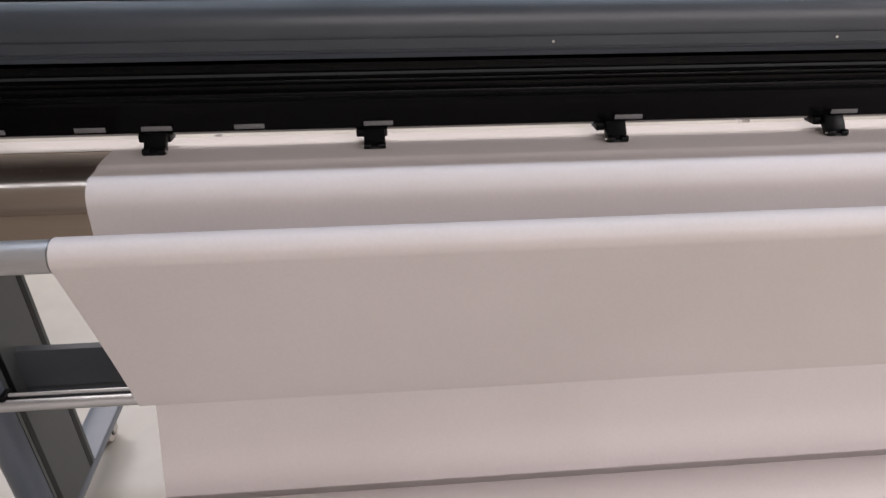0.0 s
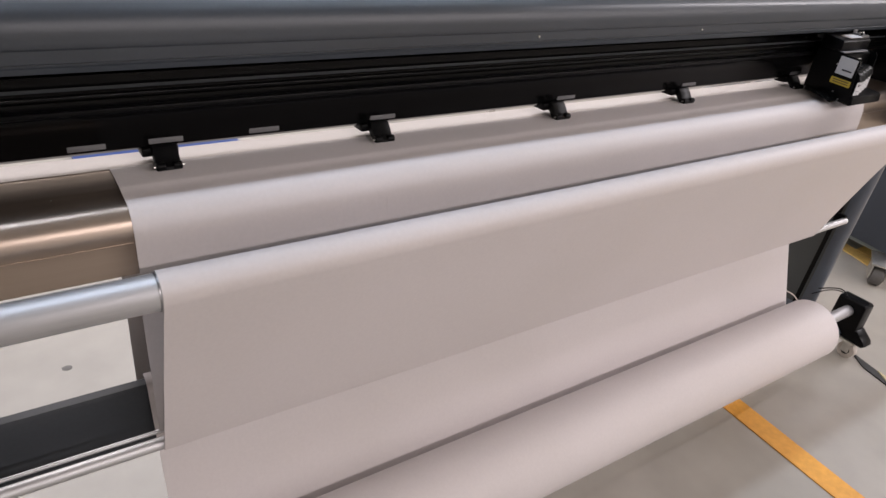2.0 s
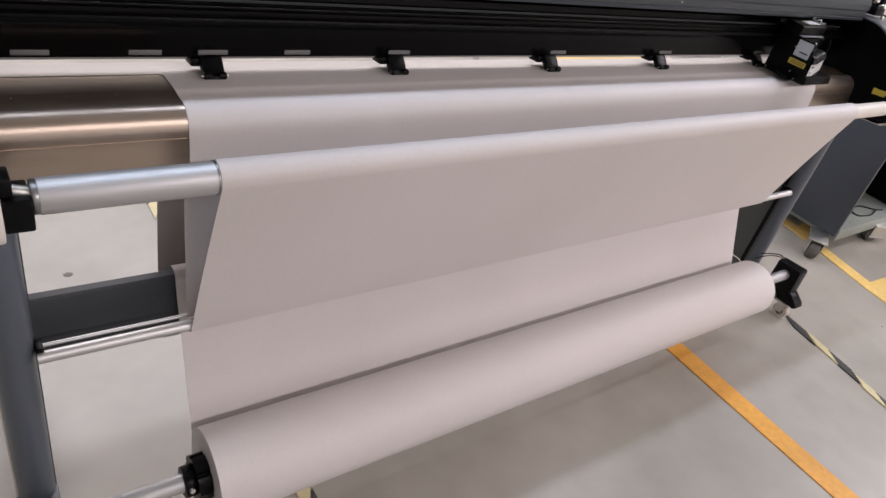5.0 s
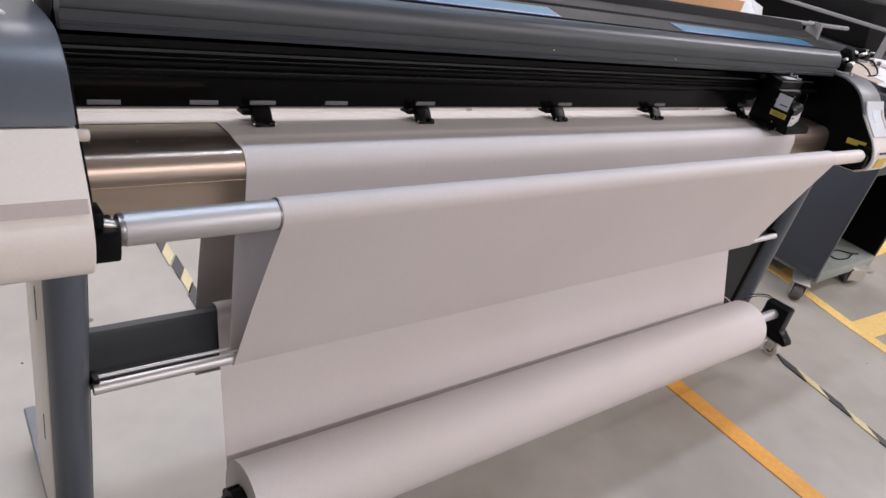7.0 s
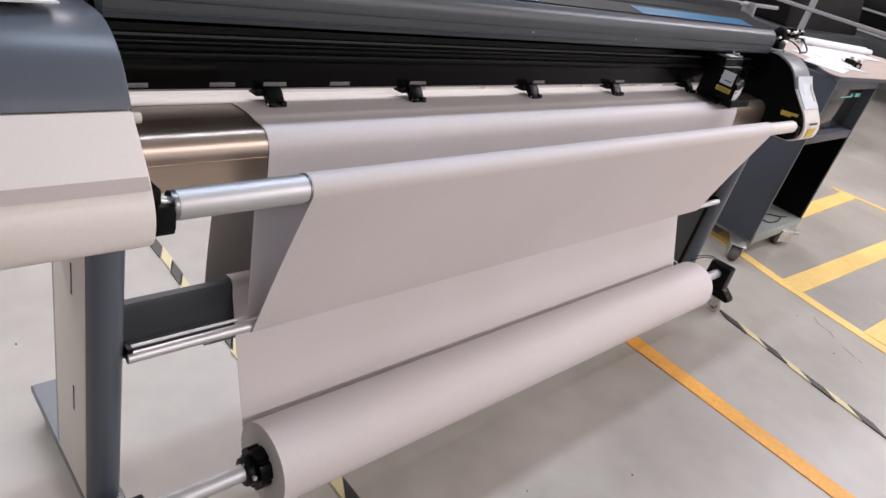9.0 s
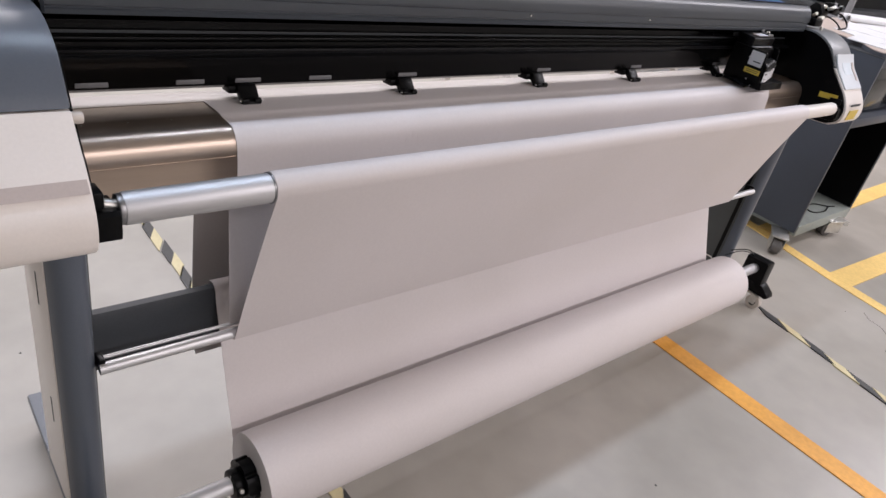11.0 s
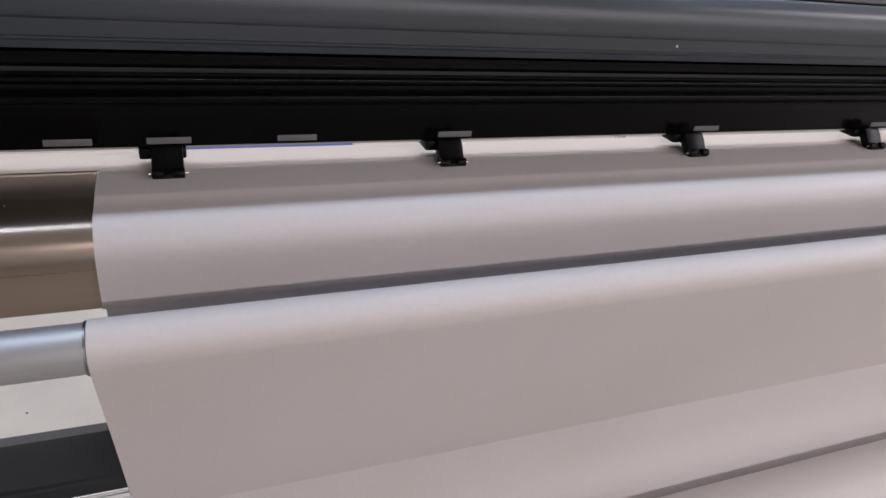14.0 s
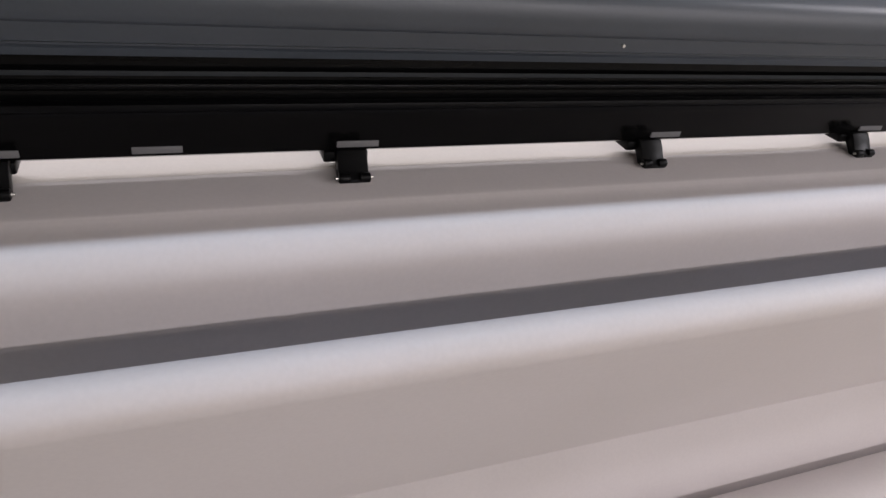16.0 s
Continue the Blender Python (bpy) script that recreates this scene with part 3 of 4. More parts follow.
stance = UPRIGHT
roll = thing("paper_roll", "thick roll of greyish white paper on the take-up shaft", "paper roll", at=(W / 2, SH[0], SH[1]))
R0 = Matrix.Translation((-W / 2, -SH[0], -SH[1]))
for nm, bm, mat, lab in (("wound_paper", ring((0, *SH), (W, *SH), 0.101, 0.042, 72), PAPER, ""), ("core_tube", ring((-0.004, *SH), (W + 0.004, *SH), 0.042, 0.036, 40), CARD, "cardboard core")):
    part(nm, bm, mat, roll, lab).matrix_parent_inverse = R0
for s, x in ((-1, 0.0), (1, W)):
    bm = bmesh.new()
    n = 72
    rad = [0.05 - (0.006 if (k % 12) in (0, 1) else 0) for k in range(n)]
    fa = [bm.verts.new((x, SH[0] + rad[k] * math.cos(2 * math.pi * k / n), SH[1] + rad[k] * math.sin(2 * math.pi * k / n))) for k in range(n)]
    fb = [bm.verts.new((x + s * 0.028, v.co.y, v.co.z)) for v in fa]
    bm.faces.new(fa), bm.faces.new(fb)
    for k in range(n):
        bm.faces.new((fa[k], fa[(k + 1) % n], fb[(k + 1) % n], fb[k]))
    fl = part("flange", bm, BLACK, roll, "black notched core flange")
    fl.matrix_parent_inverse = R0
    part("hub", rod((x + s * 0.028, *SH), (x + s * 0.05, *SH), 0.034, 28, bevel=0.004), BLACK, fl)
    part("hub_mark", box(min(x + s * 0.05, x + s * 0.0506), max(x + s * 0.05, x + s * 0.0506), SH[0] - 0.002, SH[0] + 0.001, SH[1] + 0.022, SH[1] + 0.031), WLABEL, fl, "white mark")
    part("lock_screw", rod((x + s * 0.04, SH[0] - 0.03, SH[1] + 0.012), (x + s * 0.04, SH[0] - 0.04, SH[1] + 0.016), 0.005, 10), STEEL, fl)

# ---- print carriage, parked at the far end ----
CX = 1.948
C_AT = LEAN @ Vector((CX, 0.2, 0.9))
stance = Matrix.Translation(C_AT - Vector((CX, 0.2, 0.9)))
carriage = thing("print_carriage", "black print carriage with four white-labelled ink cartridges", "print carriage", at=C_AT)
C0 = Matrix.Translation(-C_AT)


def cpart(name, bm, mat, label="", parent=None):
    ob = part(name, bm, mat, parent or carriage, label)
    if not parent:
        ob.matrix_parent_inverse = C0
    return ob


CW = 0.078  # half of the carriage's width
cpart("carriage_body", prism([(0.165, 0.912), (0.16, 0.93), (0.17, 1.024), (0.18, 1.03), (0.242, 1.03), (0.242, 0.912)], CX - CW, CX + CW, 0.003), BLACK)
cpart("tray", prism([(0.096, 0.9035), (0.09, 0.907), (0.093, 0.928), (0.1, 0.931), (0.235, 0.935), (0.235, 0.9035)], CX - CW, CX + CW, 0.002), BLACK, "black ink tray")
cpart("top_block", prism([(0.181, 1.03), (0.178, 1.036), (0.178, 1.058), (0.184, 1.063), (0.242, 1.066), (0.242, 1.03)], CX - CW, CX + CW - 0.012, 0.003), BLACK)
cpart("top_label", box(CX - 0.03, CX + 0.025, 0.184, 0.215, 1.0655, 1.067), WLABEL, "white top label")
cpart("top_label", box(CX - 0.042, CX - 0.0305, 0.184, 0.212, 1.065, 1.0666), BAND, "beige top label")
bracket = cpart("top_bracket", box(CX + 0.028, CX + 0.062, 0.186, 0.22, 1.064, 1.07, 0.001), DARKST, "dull steel bracket")
part("bracket_flange", box(CX + 0.028, CX + 0.05, 0.217, 0.22, 1.07, 1.079, 0.001), DARKST, bracket)
for k, (x, y) in enumerate(((0.034, 0.195), (0.044, 0.205), (0.054, 0.192), (0.06, 0.205))):
    part("bracket_screw", rod((CX + x, y, 1.07), (CX + x, y + 0.002, 1.075), 0.0032, 10), STEEL if k % 2 else BLACKG, bracket)
cpart("clip_bar", box(CX - CW, CX + CW - 0.03, 0.166, 0.1785, 1.0305, 1.0335, 0.001), RAILG, "thin steel bar")
SIDE = [(0.102, 0.92), (0.11, 0.985), (0.114, 1.022), (0.12, 1.029), (0.24, 1.03), (0.24, 0.92)]
for s in (-1, 1):
    cpart("side_plate", prism(SIDE if s < 0 else [(y + 0.036 if y < 0.16 else y, z) for y, z in SIDE], CX + s * (CW + 0.0015) - 0.001, CX + s * (CW + 0.0015) + 0.001), BLACK)
    x0, x1 = sorted((CX + s * (CW + 0.004), CX + s * (CW + 0.046)))
    cpart("side_wing", prism([(0.128, 0.9055), (0.126, 0.909), (0.19, 0.925), (0.192, 0.9215)], x0, x1, 0.001), BLACKG, "dark glossy side plate")
    for y, z in ((0.13, 0.912), (0.152, 0.928), (0.17, 1.0)):
        cpart("side_screw", rod((CX + s * (CW + 0.002), y, z), (CX + s * (CW + 0.005), y, z), 0.0024, 10), STEEL)
side = cpart("side_label", prism([(0.118, 0.976), (0.118, 1.024), (0.168, 1.024), (0.168, 0.976)], CX - CW - 0.0045, CX - CW - 0.003), WLABEL, "white printed side label")
part("print_bar", prism([(0.124, 0.988), (0.124, 0.992), (0.152, 0.992), (0.152, 0.988)], CX - CW - 0.005, CX - CW - 0.0044), INK, side)
side = cpart("side_label", prism([(0.114, 0.949), (0.114, 0.966), (0.172, 0.966), (0.172, 0.949)], CX - CW - 0.0045, CX - CW - 0.003), GOLD, "yellow side label")
for z in (0.954, 0.96):
    part("print_bar", prism([(0.12, z), (0.12, z + 0.002), (0.165, z + 0.002), (0.165, z)], CX - CW - 0.005, CX - CW - 0.0044), INK, side)


def digits(words, size, mat, parent, m):
    """Flat lettering made from the built-in font."""
    cu = bpy.data.curves.new("printed_number", "FONT")
    cu.body, cu.size, cu.extrude = words, size, 0.0001
    cu.materials.append(mat)
    ob = new("printed_number", cu)
    ob.parent = parent
    ob.matrix_local = m
    return tagged(ob)


for i in range(4):
    x, y = CX - 0.055 + 0.0365 * i, 0.012 * i + 0.099
    cart = cpart("cartridge", prism([(y + 0.002, 0.93), (y + 0.004, 0.968), (y - 0.001, 0.973), (y + 0.004, 0.985)] + smooth_line([(y + 0.01, 0.991), (y + 0.022, 0.995), (y + 0.04, 0.993)], 3) + [(y + 0.05, 0.985), (y + 0.05, 0.93)], x - 0.0155, x + 0.0155, 0.002), BLACK, "black ink cartridge")
    part("cartridge_label", prism([(y + 0.0008, 0.932), (y + 0.0028, 0.9675), (y + 0.004, 0.9675), (y + 0.002, 0.932)], x - 0.0148, x + 0.0148), WLABEL, cart, "white label")
    part("logo_disc", rod((x - 0.0045, y + 0.004, 0.959), (x - 0.0045, y + 0.0015, 0.9592), 0.0035, 14), INK, cart)
    part("colour_dot", rod((x - 0.0055, y + 0.003, 0.942), (x - 0.0055, y + 0.0006, 0.9422), 0.0022, 12), INK, cart, "black colour dot")
    part("print_bar", box(x - 0.001, x + 0.007, y + 0.0008, y + 0.003, 0.9415, 0.9425), LABEL, cart)
    part("print_bar", box(x - 0.008, x + 0.004, y + 0.0004, y + 0.003, 0.9355, 0.9363), LABEL, cart)
    digits("45", 0.0075, INK, cart, stance @ pose(x, y + 0.0018, 0.9568, 87, 0, 0))
    part("latch", prism([(y + 0.03, 0.993), (y + 0.036, 1.006), (y + 0.05, 1.014), (y + 0.066, 1.012), (y + 0.066, 0.99)], x - 0.009, x + 0.009, 0.002), BLACKG, cart)
    part("latch_pin", rod((x - 0.0145, y + 0.045, 1.01), (x + 0.0145, y + 0.045, 1.01), 0.0017, 8), STEEL, cart)

# ---- beyond the plotter ----
stance = UPRIGHT
cab = thing("tool_trolley", "grey steel trolley cabinet on casters with an open bay", "trolley", at=(3.4, 0.5, 0))
T0 = Matrix.Translation((-3.4, -0.5, 0))


def tpart(name, bm, mat, label="", parent=None, **k):
    ob = part(name, bm, mat, parent or cab, label, **k)
    if not parent:
        ob.matrix_parent_inverse = T0
    return ob


TX0, TX1, TY0, TY1 = 3.085, 3.8, 0.143, 0.74
for x in (TX0, TX1 - 0.02):
    tpart("side_wall", box(x, x + 0.02, TY0, TY1, 0.108, 1.03, 0.003), TROL)
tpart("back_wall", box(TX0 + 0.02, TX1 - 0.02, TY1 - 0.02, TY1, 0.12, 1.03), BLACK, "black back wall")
# black sheets added over the grey inner walls so the open bay comes out black
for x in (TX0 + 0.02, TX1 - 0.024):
    tpart("lining", box(x, x + 0.004, TY0 + 0.004, TY1 - 0.02, 0.15, 0.69), BLACK, "black sheet added over the bay's inner wall")
tpart("base_shelf", box(TX0 + 0.02, TX1 - 0.02, TY0 - 0.004, TY1 - 0.02, 0.085, 0.145, 0.004), material("pale_green_steel", (0.25, 0.28, 0.26), 0.4, stain=0.2), "pale green base shelf")
tpart("middle_shelf", box(TX0 + 0.02, TX1 - 0.02, TY0 + 0.002, TY1 - 0.02, 0.69, 0.735, 0.003), TROL)
tpart("top_rail", box(TX0 + 0.02, TX1 - 0.02, TY0 + 0.002, TY0 + 0.03, 0.985, 1.03, 0.003), TROL)
scr = tpart("monitor_panel", box(TX0 + 0.06, TX1 - 0.05, TY0 + 0.05, TY0 + 0.09, 0.75, 0.98, 0.004), SCREEN, "dark glass panel")
for i, (a, b, h) in enumerate(((0.35, 0.5, 0.006), (0.5, 0.53, 0.02), (0.58, 0.62, 0.02), (0.63, 0.66, 0.02))):
    part("panel_mark", box(TX0 + a, TX0 + b, TY0 + 0.048, TY0 + 0.05, 0.92, 0.92 + h), TEAL, scr)
tpart("top_panel", box(TX0, TX1, TY0, TY1, 1.027, 1.033, 0.002), DARK, "dark grey top panel")


def slab(outline, z0, z1):
    """A flat plate with an outline of (x, y) points."""
    bm = bmesh.new()
    lo, hi = [bm.verts.new((x, y, z0)) for x, y in outline], [bm.verts.new((x, y, z1)) for x, y in outline]
    bm.faces.new(lo), bm.faces.new(hi)
    for i in range(len(lo)):
        bm.faces.new((lo[i], lo[(i + 1) % len(lo)], hi[(i + 1) % len(lo)], hi[i]))
    return bm


TABLE = smooth_line([(3.2, 0.3), (3.115, 0.23), (3.09, 0.185), (3.105, 0.158), (3.16, 0.146), (3.43, 0.13)], 4) + [(4.49, 0.058), (5.0, 0.5), (4.6, 0.8), (3.4, 0.76)]
MID = Vector((3.9, 0.4))
tpart("table_edge", slab([MID + (Vector(q) - MID) * 1.004 for q in TABLE], 1.0335, 1.051), TROL, "dark grey table edge", smooth=False)
tpart("table_top", slab(TABLE, 1.0515, 1.055), PINKT, "pale table top with a rounded corner", smooth=False)
for x, y, a in ((2.99, 0.165, 28), (3.575, 0.155, -20), (TX0 + 0.04, TY1 - 0.05, 50), (TX1 - 0.08, TY1 - 0.05, 10)):
    stance = pose(x, y, 0, 0, 0, a) @ Matrix.Diagonal((1.15, 1.35, 1.08, 1))
    c = tpart("caster", box(-0.03, 0.1, -0.032, 0.032, 0.088, 0.097, 0.003), STEEL, "steel swivel caster")
    part("swivel_head", rod((0.045, 0, 0.076), (0.045, 0, 0.09), 0.03, 24, bevel=0.003), STEEL, c)
    for e in (-1, 1):
        part("fork", prism([(e * 0.023 - 0.0015, 0.084), (e * 0.023 + 0.0015, 0.084), (e * 0.023 + 0.0015, 0.026), (e * 0.023 - 0.0015, 0.026)], -0.026, 0.07, 0.001), STEEL, c)
    part("wheel", rod((0, -0.018, 0.04), (0, 0.018, 0.04), 0.04, 28, bevel=0.006), WHEEL, c, "dark rubber wheel")
    part("wheel_hub", rod((0, -0.0215, 0.04), (0, 0.0215, 0.04), 0.016, 16), RUBBER, c)
    part("brake_lever", prism([(-0.02, 0.066), (-0.02, 0.07), (0.02, 0.07), (0.02, 0.066)], 0.05, 0.12, 0.001), STEEL, c)
stance = UPRIGHT

# table clutter on the trolley
def loose_sheet(name, x, y, z, w, d, turn, mat, label, category, n=8):
    """A slightly curled sheet of paper lying on a surface."""
    bm = bmesh.new()
    g = [[None] * (n + 1) for _ in range(n + 1)]
    for side in (0, 1):
        for i in range(n + 1):
            for j in range(n + 1):
                u, v = i / n - 0.5, j / n - 0.5
                h = 0.0015 + 0.02 * max(0, u + v - 0.5) ** 2 + 0.002 * (1 + noise.noise((u * 4 + x, v * 4, 3)))
                if side == 0:
                    g[i][j] = [bm.verts.new((u * w, v * d, 0.0005)), None]
                else:
                    g[i][j][1] = bm.verts.new((u * w, v * d, h))
    for i in range(n):
        for j in range(n):
            for s in (0, 1):
                bm.faces.new((g[i][j][s], g[i + 1][j][s], g[i + 1][j + 1][s], g[i][j + 1][s]))
    for i in range(n):
        for a, c in (((i, 0), (i + 1, 0)), ((i, n), (i + 1, n)), ((0, i), (0, i + 1)), ((n, i), (n, i + 1))):
            p, q = g[a[0]][a[1]], g[c[0]][c[1]]
            bm.faces.new((p[0], q[0], q[1], p[1]))
    ob = tagged(link(name, bm, mat), label, category)
    ob.matrix_world = pose(x, y, z, 0, 0, turn)
    return ob


TOPZ = 1.055
for k, (x, y, w, d, a) in enumerate(((3.32, 0.3, 0.26, 0.2, 12), (3.55, 0.37, 0.36, 0.26, -18), (3.78, 0.47, 0.38, 0.28, 20), (4.1, 0.52, 0.42, 0.28, 8), (4.45, 0.56, 0.4, 0.26, -12))):
    loose_sheet("paper_sheet", x, y, TOPZ + 0.0006 * k, w, d, a, WLABEL, "loose white paper sheet on the pale table top", "paper")
for (x0, y0), (x1, y1) in (((3.925, 0.686), (4.75, 0.53)), ((3.93, 0.73), (4.78, 0.575))):
    roll_t = tagged(link("paper_tube", ring((x0, y0, TOPZ + 0.022), (x1, y1, TOPZ + 0.022), 0.02, 0.014, 24), WLABEL), "thin rolled-up white paper lying on the table", "paper roll", "rolled papers")


def scrap_part(x, y, z, a):
    """A small black and chrome fitting left on the table."""
    t = thing("metal_fitting", "small black and chrome fitting on the table top", "fitting", "fittings on the table", at=(x, y, z))
    part("fitting_body", box(-0.035, 0.035, -0.018, 0.018, 0.0, 0.03, 0.004), BLACK, t)
    part("fitting_pin", rod((-0.05, 0, 0.015), (0.06, 0, 0.015), 0.008, 14), STEEL, t)
    part("fitting_bolt", rod((0.01, 0, 0.03), (0.01, 0, 0.045), 0.01, 6), STEEL, t)
    t.matrix_world = pose(x, y, z, 0, 0, a)
    return t


fit_a = scrap_part(3.735, 0.281, TOPZ, 25)
copy_thing(fit_a, pose(3.775, 0.325, TOPZ, 0, 0, 80))


def tube_curve(name, pts, r, mat, parent=None, label="", seg=8):
    """A cable along a smooth line of places."""
    p = [Vector(q) for q in pts]
    p = [2 * p[0] - p[1]] + p + [2 * p[-1] - p[-2]]
    line = []
    for i in range(1, len(p) - 2):
        for s in range(6):
            t = s / 6
            line.append(0.5 * (2 * p[i] + (p[i + 1] - p[i - 1]) * t + (2 * p[i - 1] - 5 * p[i] + 4 * p[i + 1] - p[i + 2]) * t * t + (3 * p[i] - p[i - 1] - 3 * p[i + 1] + p[i + 2]) * t ** 3))
    line.append(p[-2])
    bm = bmesh.new()
    loops = []
    for i, q in enumerate(line):
        d = (line[min(i + 1, len(line) - 1)] - line[max(i - 1, 0)]).normalized()
        u = d.cross(Vector((0.3, 0.2, 1))).normalized()
        v = d.cross(u)
        loops.append([bm.verts.new(q + r * (u * math.cos(2 * math.pi * k / seg) + v * math.sin(2 * math.pi * k / seg))) for k in range(seg)])
    for a, c in zip(loops, loops[1:]):
        for k in range(seg):
            bm.faces.new((a[k], a[(k + 1) % seg], c[(k + 1) % seg], c[k]))
    bm.faces.new(loops[0]), bm.faces.new(loops[-1])
    return link(name, bm, mat, parent, label)


# fittings and hoses on top of the plotter's far end
stance = LEAN
valve = ppart("valve_block", box(2.345, 2.41, 0.185, 0.26, 1.098, 1.128, 0.006), BLACK, "black valve block with chrome fittings")
part("valve_body", prism([(0.19, 1.126), (0.185, 1.15), (0.2, 1.178), (0.225, 1.184), (0.245, 1.16), (0.25, 1.126)], 2.37, 2.43, 0.004), BLACK, valve)
part("valve_head", prism([(0.175, 1.15), (0.165, 1.172), (0.18, 1.19), (0.215, 1.186), (0.22, 1.15)], 2.432, 2.475, 0.006), BLACK, valve)
rng = random.Random(9)
for k in range(13):
    x, y = 2.345 + 0.13 * rng.random(), 0.175 + 0.06 * rng.random()
    z = 1.125 + 0.055 * min(1, (x - 2.34) / 0.06) * rng.uniform(0.6, 1)
    dx, dy, dz = rng.uniform(-0.012, 0.012), rng.uniform(-0.022, -0.004), rng.uniform(-0.002, 0.014)
    part("fitting", rod((x, y, z), (x + dx, y + dy, z + dz), rng.uniform(0.004, 0.008), 12, bevel=0.0012), STEEL if k % 3 else BLACKG, valve, "chrome fitting" if k % 3 else "")
for pts in (((2.47, 0.18, 1.15), (2.5, 0.165, 1.15), (2.51, 0.14, 1.125), (2.47, 0.12, 1.108), (2.43, 0.13, 1.101)), ((2.41, 0.22, 1.12), (2.46, 0.2, 1.135), (2.49, 0.17, 1.12), (2.47, 0.14, 1.101)), ((2.345, 0.25, 1.11), (2.32, 0.22, 1.13), (2.318, 0.2, 1.105))):
    ob = tube_curve("hose", pts, 0.0032, BLACK, plotter, "thin black hose")
    ob.matrix_parent_inverse = P0
for x, y in ((2.35, 0.16), (2.345, 0.29), (2.36, 0.275)):
    ppart("cap_screw", rod((x, y, 1.09), (x, y, 1.104), 0.006, 12, bevel=0.002), STEEL, "bright cap screw")
ppart("rear_rod", rod((1.7, 0.47, 1.222), (3.1, 0.56, 1.232), 0.009, 18), RAILG, "aluminium rod behind the hood")
ppart("rod_bracket", box(1.75, 1.79, 0.432, 0.5, 1.17, 1.218, 0.004), DARK, "dark rod bracket")
ppart("rod_bracket", box(2.28, 2.32, 0.425, 0.53, 1.09, 1.216, 0.004), DARK, "dark rod bracket")
ppart("arm_plate", box(2.7, 2.73, 0.5, 0.56, 1.16, 1.24, 0.004), RAILG, "steel arm plate")
for x in (-0.27, -0.262):
    ppart("hood_hinge", rod((x, 0.3, 1.12), (x + 0.006, 0.3, 1.12), 0.025, 16), BLACK)
for z in (1.0, 1.012):
    ppart("stop_bolt", rod((XL + 0.008, 0.2, z), (XL + 0.02, 0.2, z), 0.004, 10), STEEL, "small bright bolt")

stance = UPRIGHT
ppart("stop_knob", rod((XL, 0.075, 1.017), (XL + 0.019, 0.075, 1.017), 0.0092, 20, bevel=0.003), RUBBER, "pale plastic stop knob")
cover_sheet = loose_sheet("paper_sheet", -0.46, 0.26, 1.0985, 0.2, 0.22, 8, WLABEL, "white paper sheet lying on the plotter's end cover", "paper")
cover_sheet.matrix_world = LEAN @ cover_sheet.matrix_world
stance = LEAN

# faint scuffs on the paper's front fall
for x, z, h, lean in ((0.40, 0.862, 0.018, 0.004), (0.418, 0.85, 0.03, 0.001), (0.388, 0.845, 0.012, -0.003)):
    bm = bmesh.new()
    y = 0.1312 - 0.0002
    a = [bm.verts.new(v) for v in ((x, y, z), (x + 0.0006, y, z), (x + lean + 0.0006, y, z - h), (x + lean, y, z - h))]
    bm.faces.new(a)
    r = bmesh.ops.extrude_face_region(bm, geom=bm.faces[:])
    bmesh.ops.translate(bm, vec=(0, 0.0002, 0), verts=[v for v in r["geom"] if isinstance(v, bmesh.types.BMVert)])
    ob = part("scuff_mark", bm, SCUFF, web, "faint scuff mark")
    ob.matrix_parent_inverse = P0

# ---- the floor behind ----
stance = UPRIGHT
marking("floor_line", [(3.3, 2.55), (3.9, 2.54), (4.5, 2.53)], 0.13, YELLOW, L1)
mat_ob = tagged(link("floor_mat", box(0.12, 0.86, 2.14, 2.5, 0.0, 0.03, 0.004), BLUEK), "flat blue plastic strip lying on the floor", "mat")
bm = bmesh.new()
rng = random.Random(4)
for x, y, r in ((-0.097, 0.965, 0.016), (1.06, -0.465, 0.005), (1.25, -0.678, 0.006), (0.7, -0.33, 0.004), (-0.41, 2.67, 0.025), (1.4, -0.98, 0.005), (2.65, -0.55, 0.006), (2.8, -0.31, 0.004), (-0.3, 0.82, 0.004)):
    n = 7
    c = bm.verts.new((x, y, 0.004))
    ringv = [bm.verts.new((x + r * rng.uniform(0.6, 1.2) * math.cos(6.283 * k / n), y + r * rng.uniform(0.6, 1.2) * math.sin(6.283 * k / n), 0.0005)) for k in range(n)]
    for k in range(n):
        bm.faces.new((c, ringv[k], ringv[(k + 1) % n]))
for pts in (((2.89, -0.36), (2.85, -0.4), (2.84, -0.46), (2.8, -0.5)), ((2.77, -0.55), (2.73, -0.62), (2.72, -0.66)), ((0.44, -1.0), (0.55, -1.03), (0.68, -1.02))):
    for (xa, ya), (xb, yb) in zip(pts, pts[1:]):
        d = Vector((yb - ya, xa - xb)).normalized() * 0.0022
        bm.faces.new([bm.verts.new((x, y, 0.0012)) for x, y in ((xa - d.x, ya - d.y), (xb - d.x, yb - d.y), (xb + d.x, yb + d.y), (xa + d.x, ya + d.y))])
tagged(link("floor_debris", bm, material("dust_grey", (0.16, 0.15, 0.14), 0.8)), "small dark specks of dirt on the floor", "debris", kind="stuff")


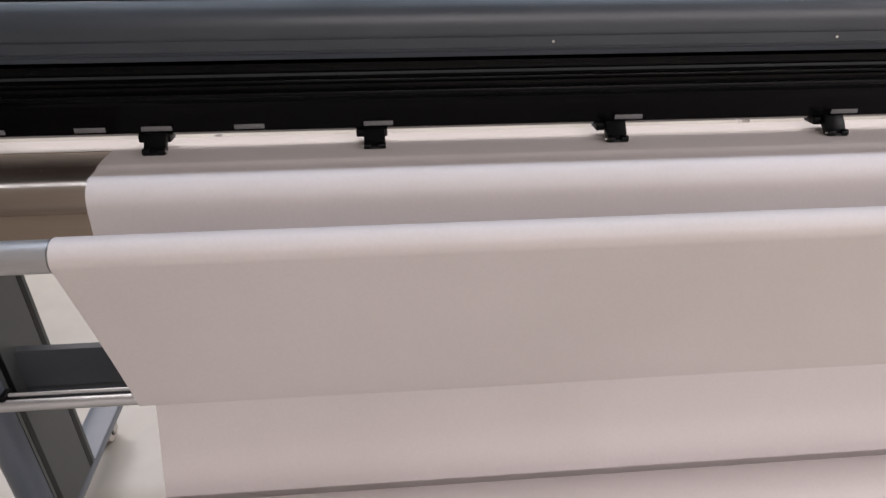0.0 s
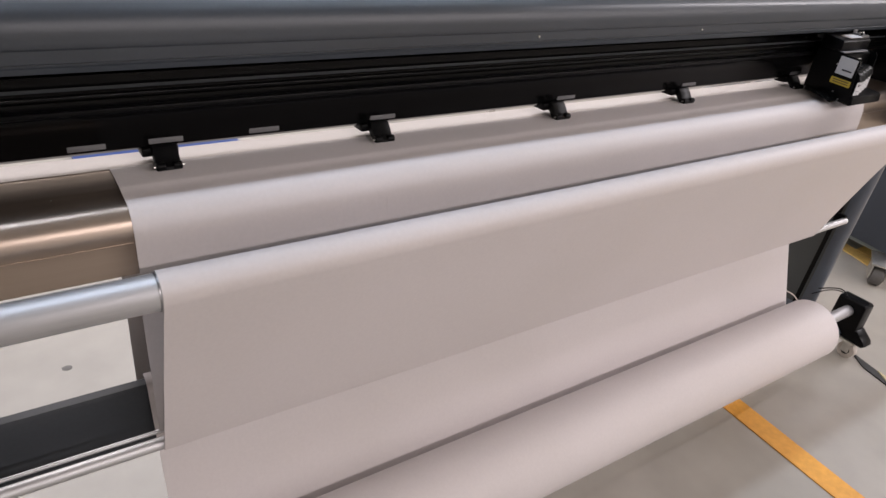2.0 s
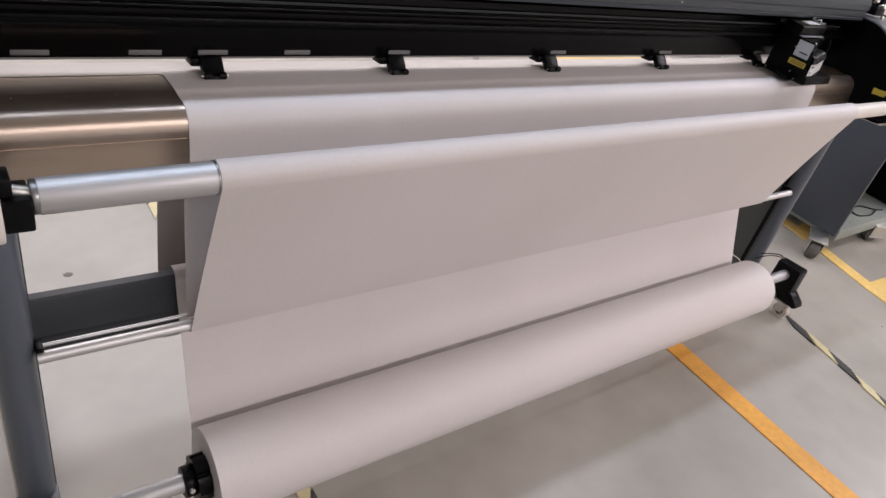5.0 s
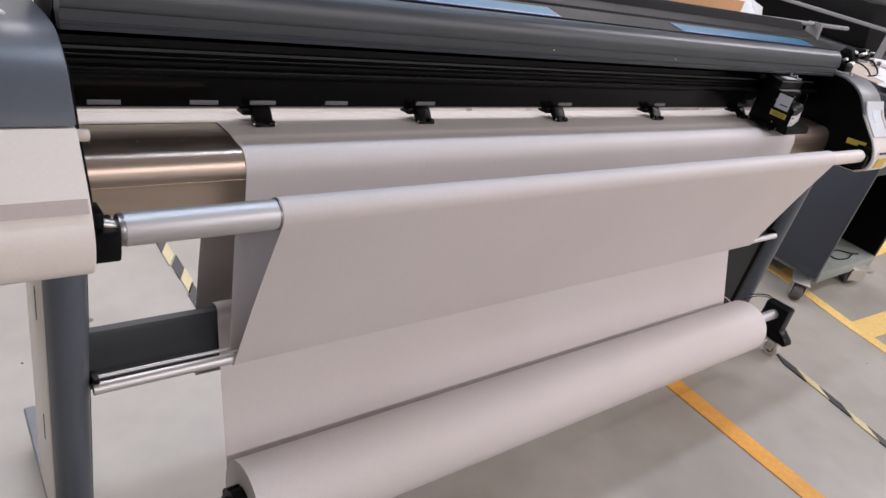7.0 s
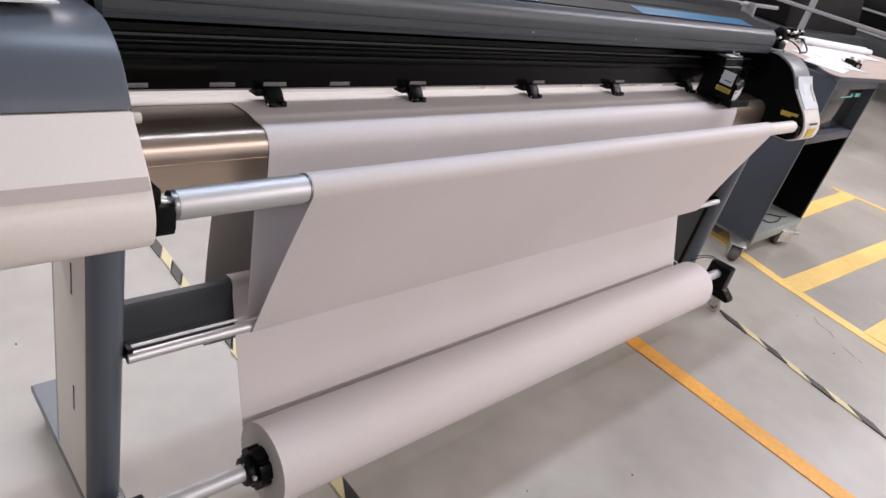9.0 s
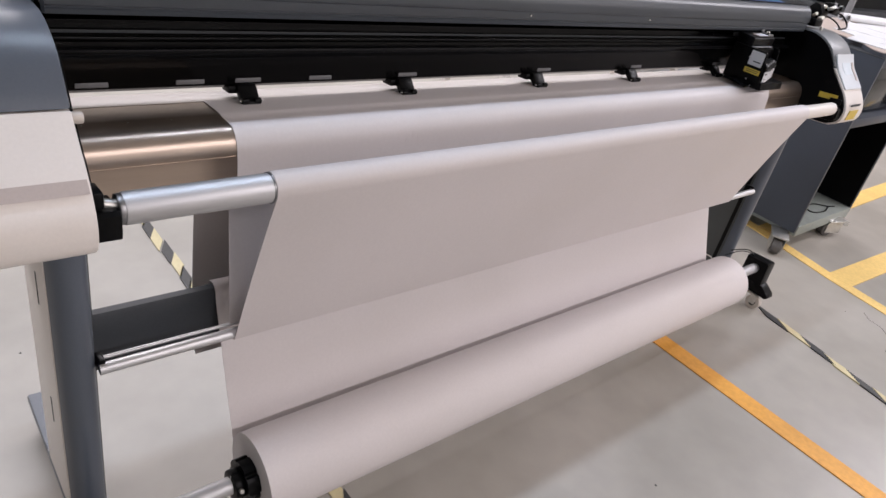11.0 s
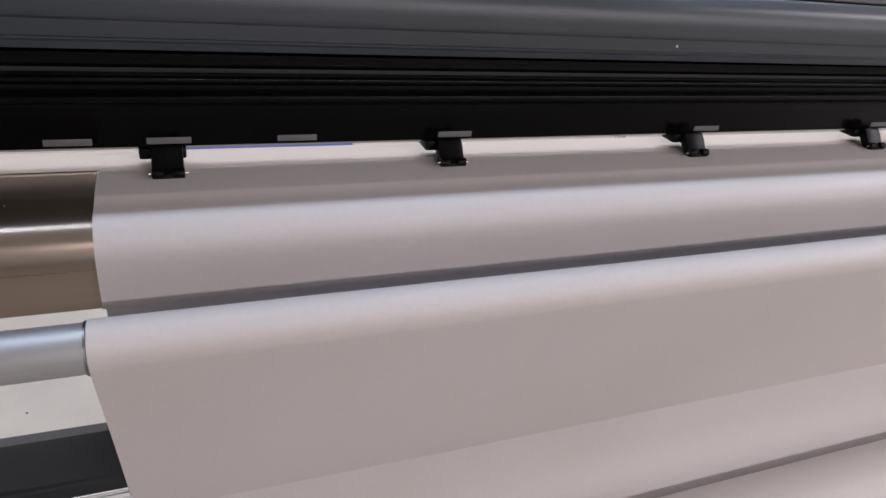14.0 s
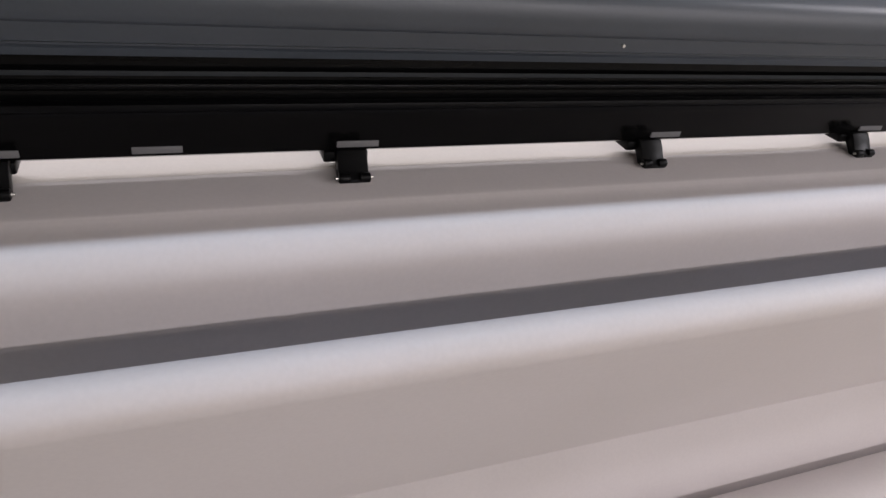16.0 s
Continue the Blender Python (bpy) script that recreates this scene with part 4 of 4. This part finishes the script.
def carton(x0, x1, y0, y1, z0, z1, label):
    """A taped cardboard box with flaps on top."""
    t = thing("cardboard_box", label, "box", "stacked cartons", at=((x0 + x1) / 2, (y0 + y1) / 2, z0))
    m = Matrix.Translation((-(x0 + x1) / 2, -(y0 + y1) / 2, -z0))
    for nm, bmx, mt in (("carton_body", box(x0, x1, y0, y1, z0, z1 - 0.006, 0.004), CARD), ("top_flap", box(x0, x1, y0, (y0 + y1) / 2 - 0.002, z1 - 0.006, z1, 0.001), CARD),
                        ("top_flap", box(x0, x1, (y0 + y1) / 2 + 0.002, y1, z1 - 0.006, z1, 0.001), CARD), ("tape", box(x0 - 0.001, x1 + 0.001, (y0 + y1) / 2 - 0.03, (y0 + y1) / 2 + 0.03, z1, z1 + 0.0008), BAND)):
        part(nm, bmx, mt, t).matrix_parent_inverse = m
    return t


bench = thing("packing_bench", "plain pale bench carrying cardboard boxes", "bench", at=(3.1, 1.87, 0))
BN = Matrix.Translation((-3.1, -1.87, 0))
part("bench_top", box(2.2, 4.0, 1.58, 2.18, 0.66, 0.69, 0.004), WHITE, bench).matrix_parent_inverse = BN
for x in (2.24, 3.92):
    for y in (1.62, 2.1):
        part("leg", box(x, x + 0.04, y, y + 0.04, 0.0, 0.66, 0.003), WHITE, bench).matrix_parent_inverse = BN
for x0, x1 in ((2.3, 3.05), (3.08, 3.9)):
    carton(x0 + 0.01, x1 - 0.01, 1.6, 2.15, 0.69, 1.172, "large brown cardboard box standing on a bench")

bm = bmesh.new()
bmesh.ops.create_icosphere(bm, subdivisions=4, radius=1)
for v in bm.verts:
    k = 1 + 0.16 * noise.noise(v.co * 2.3) + 0.05 * noise.noise(v.co * 7)
    v.co = Vector((v.co.x * 0.36 * k, v.co.y * 0.28 * k, max(-0.674, v.co.z * 0.72 * k)))
bag = tagged(link("wrapped_bundle", bm, PLASTICBAG), "bundle in translucent white plastic wrap standing on the floor", "bundle")
bag.location = (4.3, 1.95, 0.62)
bag.scale = (1.0, 1.0, 0.92)


def far_machine(x0, x1, y0, y1, h):
    """A long dark machine: legs, bed, gantry rails and covers."""
    t = thing("large_machine", "large dark grey factory machine with pale metal rails", "machine", at=((x0 + x1) / 2, (y0 + y1) / 2, 0))
    m = Matrix.Translation((-(x0 + x1) / 2, -(y0 + y1) / 2, 0))

    def q(nm, bmx, mt, lab=""):
        part(nm, bmx, mt, t, lab).matrix_parent_inverse = m
    yb = y0 + 0.8
    RAILZ = 1.14
    for x in (x0 + 0.1, x1 - 0.2):
        for y in (yb + 0.1, y1 - 0.2):
            q("leg", box(x, x + 0.1, y, y + 0.1, 0.0, 0.6, 0.006), DARK)
    q("bed", box(x0, x1, yb, y1, 0.6, 0.95, 0.02), DARK, "dark machine bed")
    q("cover", prism([(yb + 0.1, 0.95), (yb + 0.2, h), (y1 - 0.25, h + 0.1), (y1 - 0.1, 0.95)], x0 + 0.12, x1 - 0.1, 0.02), BLACK, "black sloping cover")
    q("rail", box(x0 - 0.04, x0, y0 - 0.1, y1 + 0.1, RAILZ, RAILZ + 0.03, 0.006), RAILG, "grey metal rail")
    q("rail", box(x0 - 0.03, x0, y0 - 0.1, y1 + 0.1, RAILZ - 0.28, RAILZ - 0.25, 0.006), RAILG, "grey metal rail")
    for y in (y0 + 0.7, y1 - 0.3):
        q("upright", box(x0 - 0.03, x0, y, y + 0.05, 0.6, 1.5, 0.004), RAILG, "steel upright")
    q("top_beam", box(x0, x0 + 0.12, yb, y1, 1.45, 1.55, 0.01), DARK)
    return t


far_machine(6.0, 8.2, 0.75, 4.6, 1.32)
far_machine(10.8, 12.4, -1.6, 3.6, 1.3)

# cable on the trolley's base shelf
cab_cable = tube_curve("cable", ((3.66, 0.19, 0.1495), (3.6, 0.21, 0.1495), (3.53, 0.26, 0.1495), (3.42, 0.25, 0.1495), (3.4, 0.2, 0.1495), (3.5, 0.18, 0.1495), (3.6, 0.2, 0.152)), 0.0035, BLACK)
tagged(cab_cable, "thin black cable coiled on the trolley's base shelf", "cable")

# thin cables beside the take-up motor
for name, pts, r, mat, lab in (("motor_cable", ((2.32, 0.0, 0.218), (2.312, 0.03, 0.24), (2.3, 0.06, 0.232), (2.296, 0.1, 0.205)), 0.0022, BLACK, "thin black motor cable"),
                               ("motor_cable", ((2.325, 0.01, 0.218), (2.32, 0.035, 0.228), (2.305, 0.07, 0.215), (2.3, 0.115, 0.17)), 0.0018, BLACK, "thin black motor cable"),
                               ("sensor_cable", ((2.285, 0.24, 0.15), (2.28, 0.2, 0.136), (2.28, 0.16, 0.134), (2.275, 0.12, 0.11)), 0.0024, WHITE, "thin white sensor cable")):
    wire = tube_curve(name, pts, r, mat, plotter, lab)
    wire.matrix_parent_inverse = P0
